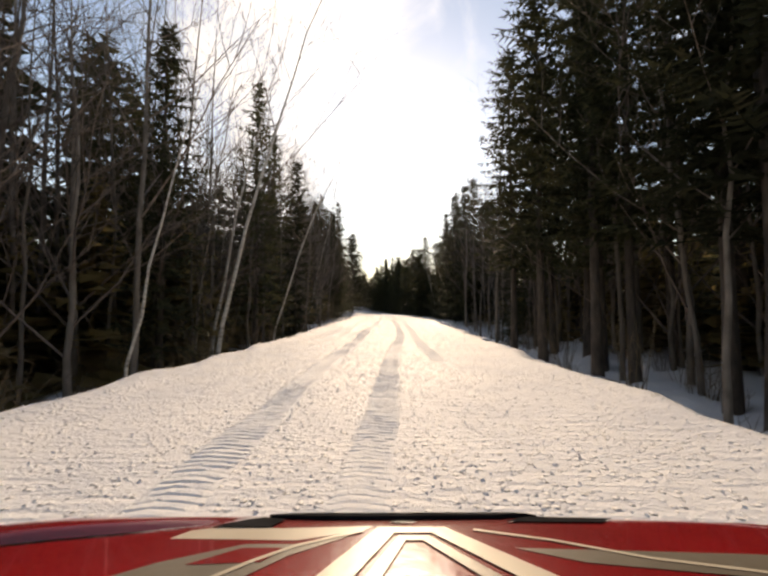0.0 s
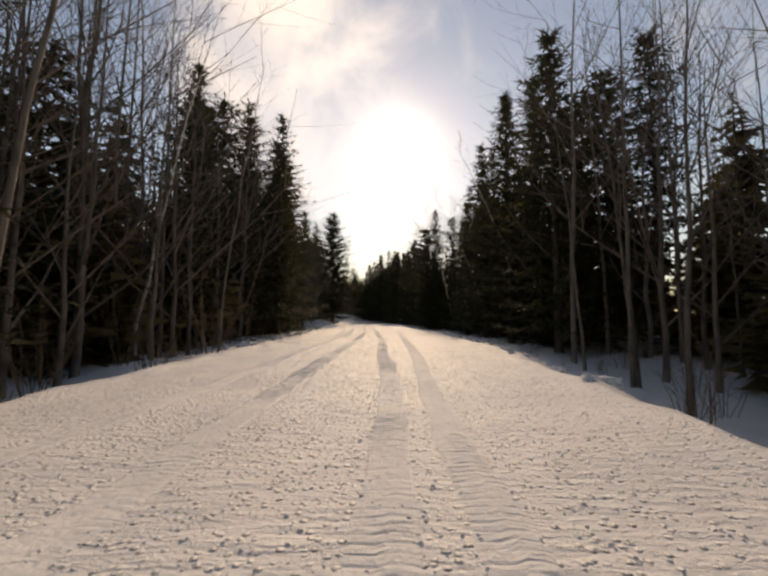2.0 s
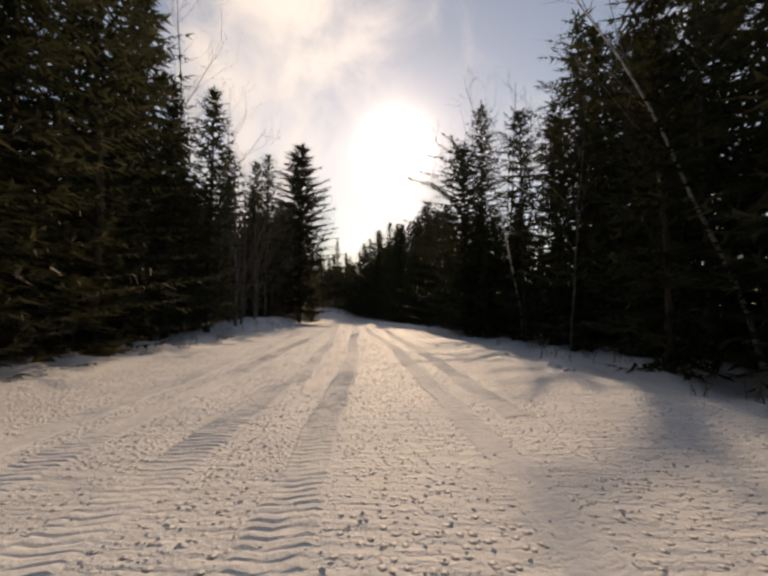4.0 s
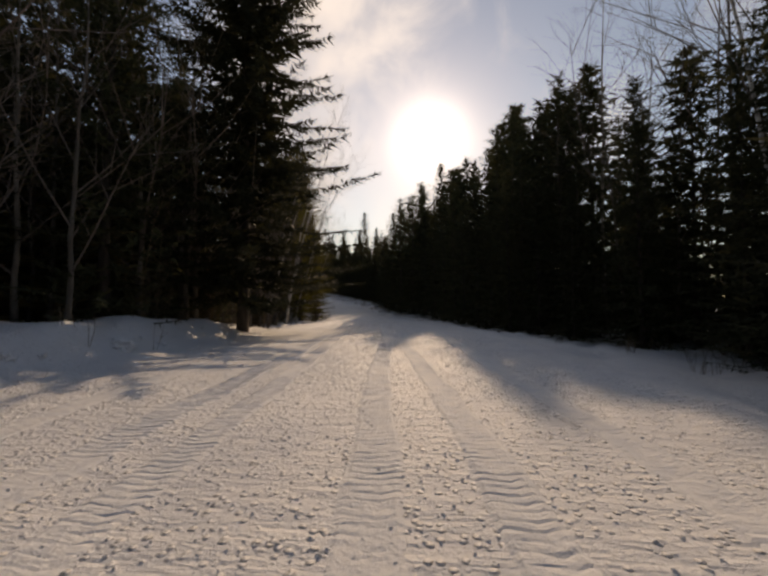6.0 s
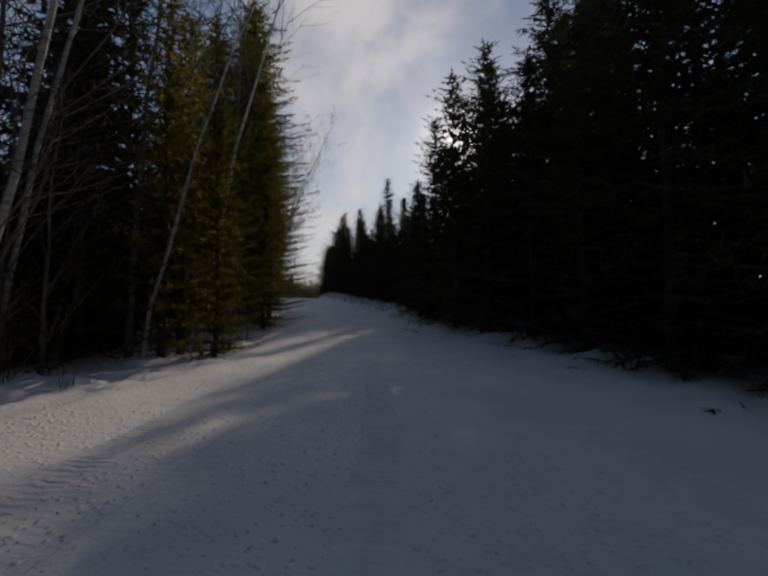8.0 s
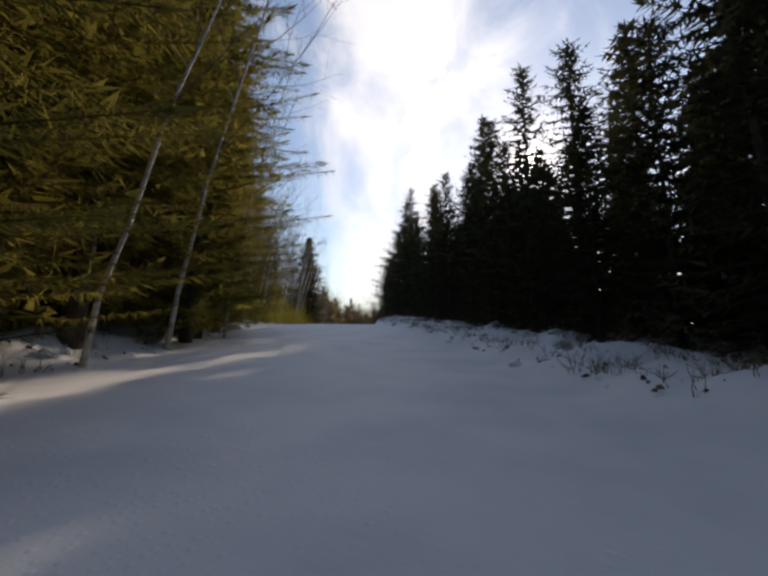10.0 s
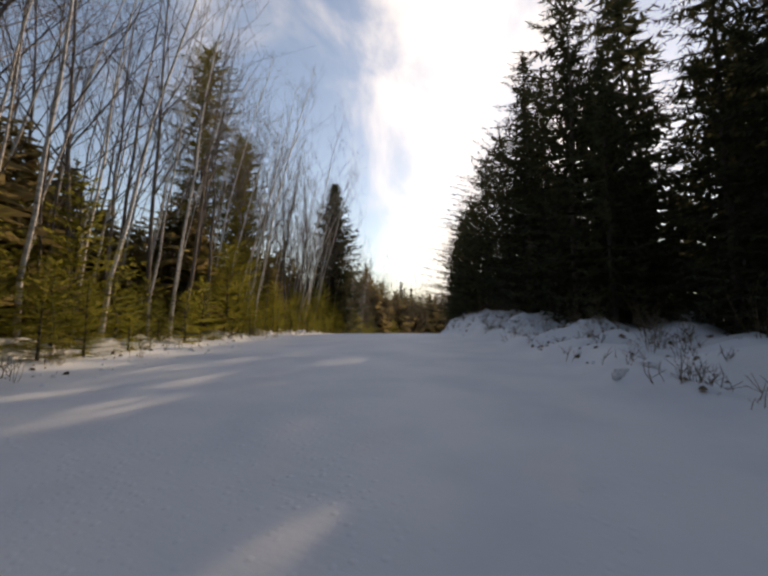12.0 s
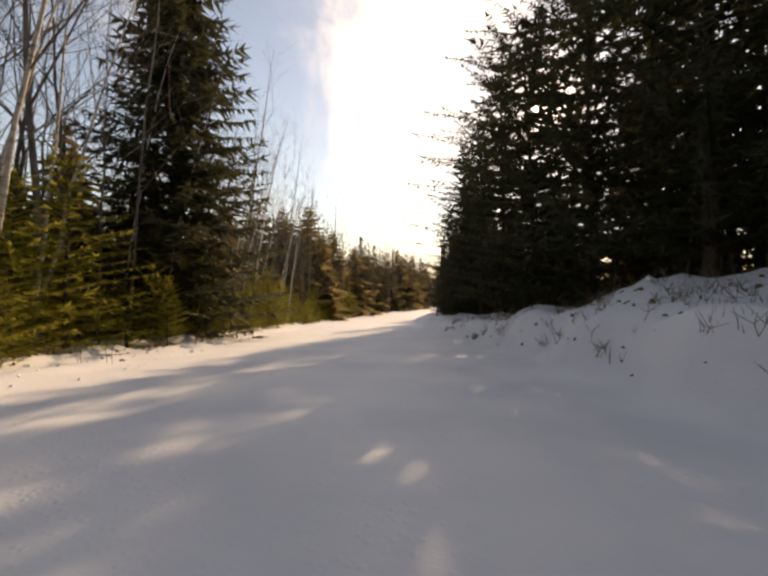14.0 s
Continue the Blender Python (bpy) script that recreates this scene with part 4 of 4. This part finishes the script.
def strew_clumps():
    rg = random.Random(9)
    proto = [snow_clump(i, 0.3) for i in range(4)]
    spots = []
    for a, b, side, off, n in ((28, 54, 1, 0.3, 40), (26, 52, -1, 0.2, 16), (52, 78, -1, 0.5, 26), (104, 132, -1, 0.3, 34), (104, 158, 1, 0.0, 16), (132, 165, -1, 0.6, 14), (2, 24, 1, 0.2, 4)):
        for i in range(n):
            s = rg.uniform(a, b)
            edge = np.interp(s, *zip(*(R_EDGE if side > 0 else L_EDGE)))
            spots.append((s, side * (edge + off + rg.uniform(-0.2, 0.9))))
    for i, (s, l) in enumerate(spots):
        p = place(s, l)
        k = rg.uniform(0.2, 0.8) * (1.0 if rg.random() < 0.15 else 0.55)
        m = pose(p.x, p.y, p.z + 0.02 * k, rg.uniform(-12, 12), rg.uniform(-12, 12), rg.uniform(0, 360))
        if i < 4:
            ob = proto[i]
            ob.matrix_basis = m
        else:
            ob = copy_thing(proto[rg.randrange(4)], m)
        ob.scale = (k, k * rg.uniform(0.8, 1.3), k * rg.uniform(0.8, 1.2))


def weeds():
    """Dead stalks and grass that stick out of the snow on the verges."""
    rg = random.Random(12)
    so = Soup()
    for a, b, lo, hi, side, n, h in ((104, 172, 2.9, 5.8, 1, 750, 0.2), (108, 172, 4.8, 7.5, -1, 200, 0.34), (-4, 100, 5.0, 8.5, -1, 140, 0.5), (0, 96, 4.3, 8.0, 1, 140, 0.5)):
        for i in range(n):
            s, l = rg.uniform(a, b), side * rg.uniform(lo, hi)
            p = place(s, l)
            for k in range(rg.randint(2, 9)):
                q = p + Vector((rg.uniform(-0.12, 0.12), rg.uniform(-0.12, 0.12), -0.03))
                hh = h * rg.uniform(0.3, 1.3)
                top = q + Vector((rg.uniform(-0.35, 0.35) * hh, rg.uniform(-0.35, 0.35) * hh, hh))
                mid = q.lerp(top, 0.5) + Vector((rg.uniform(-0.04, 0.04), rg.uniform(-0.04, 0.04), 0))
                so.limb([q, mid, top], [0.005, 0.004, 0.0015], 3)
                if rg.random() < 0.5:
                    for j in range(3):
                        so.limb([mid, mid + Vector((rg.uniform(-0.15, 0.15), rg.uniform(-0.15, 0.15), rg.uniform(0.02, 0.18)))], [0.004, 0.002], 3)
    # clods and leaf litter that show through on the bank
    for i in range(2200):
        s = rg.uniform(104, 172)
        lump(so, place(s, rg.uniform(2.9, 6.0) if rg.random() < 0.7 else -rg.uniform(4.8, 7.0)), 0.02 + 0.05 * rg.random() ** 2, rg, 0.7)
    ob = finish("dead_weeds", so.v, so.f, M_DRY)
    tagged(ob, "dead brown weeds and stalks poking through verge snow", "weeds", kind="stuff")


snow_marks()
snow_crumbs()
strew_clumps()
weeds()


# ---- the snowmobile, standing where the ride begins ----
M_RED = material("red_gelcoat", [(0.3, (0.18, 0.005, 0.008)), (0.7, (0.27, 0.009, 0.012))], 6.0, 0.22, 0.05, 60, coat=0.6, spec=0.5)
M_BLACK = material("black_plastic", [(0.3, (0.012, 0.012, 0.013)), (0.7, (0.03, 0.03, 0.032))], 20.0, 0.9, 0.15, 200, spec=0.0)
M_BEIGE = material("beige_decal_and_sheen", [(0.3, (0.42, 0.37, 0.29)), (0.7, (0.56, 0.50, 0.40))], 14.0, 0.35, 0.05, 60, coat=0.3)
M_GREYDECAL = material("dark_decal", [(0.3, (0.10, 0.085, 0.065)), (0.7, (0.17, 0.15, 0.12))], 14.0, 0.35, 0.05, 60, coat=0.3)
# dark red that stands in for the shade in the hood's channel
M_DARKRED = material("painted_shade_red", [(0.3, (0.035, 0.004, 0.012)), (0.7, (0.06, 0.006, 0.018))], 8.0, 0.8, 0.1, 60, spec=0.0)
M_CHROME = material("bright_metal_and_glint", [(0.3, (0.75, 0.75, 0.76)), (0.7, (0.85, 0.85, 0.85))], 20.0, 0.12, 0.02, 60, metal=1.0)


def hood_z(u, v):
    """Height of the hood u metres to the right of and v metres ahead of the eye's foot."""
    z = 0.851 - 0.187 * (v - 0.30) - 0.10 * max(0.0, abs(u) - 0.30) ** 2 * 4
    nose = max(0.0, v - 0.40)
    z -= 0.6 * nose * nose * 4
    # a sunk channel runs along each flank below its crease
    c = 0.352 + 0.28 * (0.36 - abs(u)) if u < 0 else 0.425 + 0.12 * (0.3 - abs(u))
    d = v - c - 0.028
    if abs(u) > 0.15:
        z -= 0.012 * math.exp(-(d / 0.014) ** 2) * min(1, (abs(u) - 0.15) / 0.06)
    return z


def part(name, bm, mat, parent, label=""):
    me = bpy.data.meshes.new(name)
    bm.to_mesh(me)
    bm.free()
    me.materials.append(mat)
    ob = new(name, me)
    ob.parent = parent
    if label:
        ob["label"] = label
    return ob


def decal(name, poly, mat, parent, label="", lift=0.0006, thick=0.0):
    """A thin sheet cut to an outline in the hood's plan and laid on it."""
    bm = bmesh.new()
    pts = []
    for (u0, v0), (u1, v1) in zip(poly, poly[1:] + poly[:1]):
        n = max(1, int(math.hypot(u1 - u0, v1 - v0) / 0.03))
        pts += [(u0 + (u1 - u0) * i / n, v0 + (v1 - v0) * i / n) for i in range(n)]
    f = bm.faces.new([bm.verts.new((u, v, 0)) for u, v in pts])
    bmesh.ops.triangulate(bm, faces=[f])
    for i in range(3):
        bmesh.ops.subdivide_edges(bm, edges=[e for e in bm.edges if e.calc_length() > 0.016], cuts=1)
        bmesh.ops.triangulate(bm, faces=[f for f in bm.faces if len(f.verts) > 3])
    for v in bm.verts:
        v.co.z = hood_z(v.co.x, v.co.y) + lift + thick
    if lift > 0.003:
        rim = bmesh.ops.extrude_edge_only(bm, edges=[e for e in bm.edges if e.is_boundary])
        for v in rim["geom"]:
            if isinstance(v, bmesh.types.BMVert):
                v.co.z = hood_z(v.co.x, v.co.y) - 0.002
    bmesh.ops.recalc_face_normals(bm, faces=bm.faces[:])
    return part(name, bm, mat, parent, label)


def stripe(name, line, width, mat, parent, label="", lift=0.0012):
    left, right = [], []
    for i, (u, v) in enumerate(line):
        a, b = line[max(0, i - 1)], line[min(len(line) - 1, i + 1)]
        du, dv = b[0] - a[0], b[1] - a[1]
        n = math.hypot(du, dv)
        left.append((u - dv / n * width / 2, v + du / n * width / 2))
        right.append((u + dv / n * width / 2, v - du / n * width / 2))
    return decal(name, left + right[::-1], mat, parent, label, lift)


def snowmobile():
    sled = new("snowmobile")
    sled.matrix_basis = pose(0, 0, 0, 0, 0, 2.2)
    # hood shell: a rounded sheet with turned-down nose and flanks
    bm = bmesh.new()
    us = np.linspace(-0.52, 0.52, 105)
    rows = []
    for j in range(49):
        row = []
        for u in us:
            front = 0.462 - 0.16 * max(0.0, abs(u) - 0.12) ** 2 * (2.2 if u < 0 else 0.4)
            v = 0.14 + (front - 0.14) * j / 48
            row.append(bm.verts.new((u, v, hood_z(u, v))))
        rows.append(row)
    # turned-down nose
    for drop, fwd in ((0.012, 0.010), (0.05, 0.022), (0.13, 0.03), (0.30, -0.02)):
        rows.append([bm.verts.new((p.co.x, p.co.y + fwd, p.co.z - drop)) for p in rows[48]])
    for a, b in zip(rows, rows[1:]):
        for i in range(len(us) - 1):
            bm.faces.new((a[i], a[i + 1], b[i + 1], b[i]))
    # flanks
    for i, sg in ((0, -1), (len(us) - 1, 1)):
        edge = [r[i] for r in rows[:49]]
        low = [bm.verts.new((p.co.x + sg * 0.02, p.co.y, p.co.z - 0.34)) for p in edge]
        for k in range(48):
            bm.faces.new((edge[k], low[k], low[k + 1], edge[k + 1]))
    bmesh.ops.recalc_face_normals(bm, faces=bm.faces[:])
    for f in bm.faces:
        f.smooth = True
    part("hood", bm, M_RED, sled, "glossy red hood")
    decal("vent", [(-0.125, 0.436), (-0.075, 0.455), (0.0, 0.459), (0.122, 0.459), (0.176, 0.458), (0.125, 0.433), (0.0, 0.428), (-0.075, 0.428)], M_BLACK, sled, "black plastic vent", 0.0045)
    decal("vent", [(-0.173, 0.399), (-0.132, 0.438), (-0.104, 0.425), (-0.114, 0.399)], M_BLACK, sled, "black plastic side vent", 0.0015)
    decal("vent", [(0.126, 0.416), (0.174, 0.452), (0.247, 0.430), (0.227, 0.414)], M_BLACK, sled, "black plastic side vent", 0.0015)
    # white reflection on the vent, put in as two bright strips
    stripe("trim", [(-0.05, 0.444), (0.03, 0.446)], 0.004, M_CHROME, sled, "bright strip painted as a reflection on the vent", 0.0054)
    stripe("trim", [(0.04, 0.4475), (0.09, 0.4475)], 0.004, M_CHROME, sled, "bright strip painted as a reflection on the vent", 0.0054)
    decal("badge", [(0.005, 0.416), (0.012, 0.421), (0.028, 0.421), (0.035, 0.416), (0.028, 0.411), (0.012, 0.411)], M_CHROME, sled, "small chrome badge", 0.0012)
    decal("side_decal", [(-0.183, 0.323), (-0.125, 0.359), (-0.081, 0.359), (-0.024, 0.386), (-0.08, 0.336), (-0.112, 0.290), (-0.216, 0.290)], M_GREYDECAL, sled, "faded brown side decal")
    decal("side_decal", [(0.115, 0.351), (0.164, 0.323), (0.29, 0.296), (0.36, 0.335), (0.196, 0.346)], M_GREYDECAL, sled, "faded brown side decal")
    # reflection of sky and snow on the red, painted as a beige patch
    decal("side_panel", [(-0.19, 0.392), (-0.165, 0.402), (-0.10, 0.398), (-0.01, 0.404), (-0.02, 0.392), (-0.08, 0.368), (-0.20, 0.372)], M_BEIGE, sled, "pale patch painted as sky reflection on the hood", 0.0004)
    decal("red_flash", [(-0.159, 0.318), (-0.124, 0.350), (-0.085, 0.350), (-0.10, 0.323)], M_RED, sled, "", 0.001)
    decal("chevron", [(-0.055, 0.290), (-0.006, 0.399), (0.061, 0.399), (0.137, 0.290), (0.106, 0.290), (0.046, 0.384), (0.010, 0.384), (-0.026, 0.290)], M_BEIGE, sled, "broad beige chevron decal", 0.0014)
    decal("chevron", [(-0.018, 0.290), (0.014, 0.378), (0.042, 0.378), (0.094, 0.290), (0.078, 0.290), (0.036, 0.366), (0.020, 0.366), (-0.004, 0.290)], M_GREYDECAL, sled, "thin brown chevron outline", 0.0014)
    decal("wedge", [(0.017, 0.290), (0.033, 0.353), (0.048, 0.290)], M_RED, sled, "red wedge", 0.001)
    stripe("pinstripe", [(-0.020, 0.390), (-0.05, 0.373), (-0.080, 0.353), (-0.106, 0.326), (-0.130, 0.295)], 0.005, M_BEIGE, sled)
    stripe("pinstripe", [(0.088, 0.393), (0.155, 0.367), (0.22, 0.330), (0.294, 0.305), (0.36, 0.29)], 0.005, M_BEIGE, sled)
    # the left channel's shade, painted as a dark red sheet
    decal("recess", [(-0.40, 0.350), (-0.36, 0.358), (-0.25, 0.388), (-0.185, 0.416), (-0.19, 0.430), (-0.26, 0.412), (-0.38, 0.378)], M_DARKRED, sled, "dark red sheet painted as shade in the channel", 0.0006)
    stripe("crease", [(-0.36, 0.352), (-0.25, 0.382), (-0.175, 0.414), (-0.128, 0.445)], 0.0035, M_CHROME, sled, "bright line along the crease", 0.0008)
    for sg in (-1, 1):
        # ski: a long tray with an upturned tip that ends in a loop
        bm = bmesh.new()
        prof = [(-0.35, 0.03), (0.35, 0.03), (0.55, 0.05), (0.68, 0.11), (0.76, 0.20)]
        ring = []
        for y, z in prof:
            ring.append([bm.verts.new((sg * 0.5 + dx, y, z + dz)) for dx, dz in ((-0.08, 0.0), (-0.08, 0.03), (0.08, 0.03), (0.08, 0.0))])
        for a, b in zip(ring, ring[1:]):
            for i in range(4):
                bm.faces.new((a[i], a[(i + 1) % 4], b[(i + 1) % 4], b[i]))
        bm.faces.new(ring[0])
        bm.faces.new(ring[-1][::-1])
        bmesh.ops.recalc_face_normals(bm, faces=bm.faces[:])
        ski = part("ski", bm, M_BLACK, sled, "black plastic ski")
        so = Soup()
        so.limb([Vector((sg * 0.5 + 0.07 * math.cos(a), 0.76 - 0.02 * math.sin(a), 0.20 + 0.07 * math.sin(a))) for a in np.linspace(0, math.pi, 9)], [0.012] * 9, 6)
        finish("ski_loop", so.v, so.f, M_BLACK, ski, True)
        so = Soup()
        so.limb([Vector((sg * 0.5, 0.05, 0.04)), Vector((sg * 0.46, 0.08, 0.30)), Vector((sg * 0.40, 0.12, 0.60))], [0.03, 0.028, 0.03], 8)
        finish("strut", so.v, so.f, M_BLACK, sled, True, "black ski strut")
    tagged(sled, "red snowmobile front with beige chevron decals on snow", "snowmobile")


snowmobile()
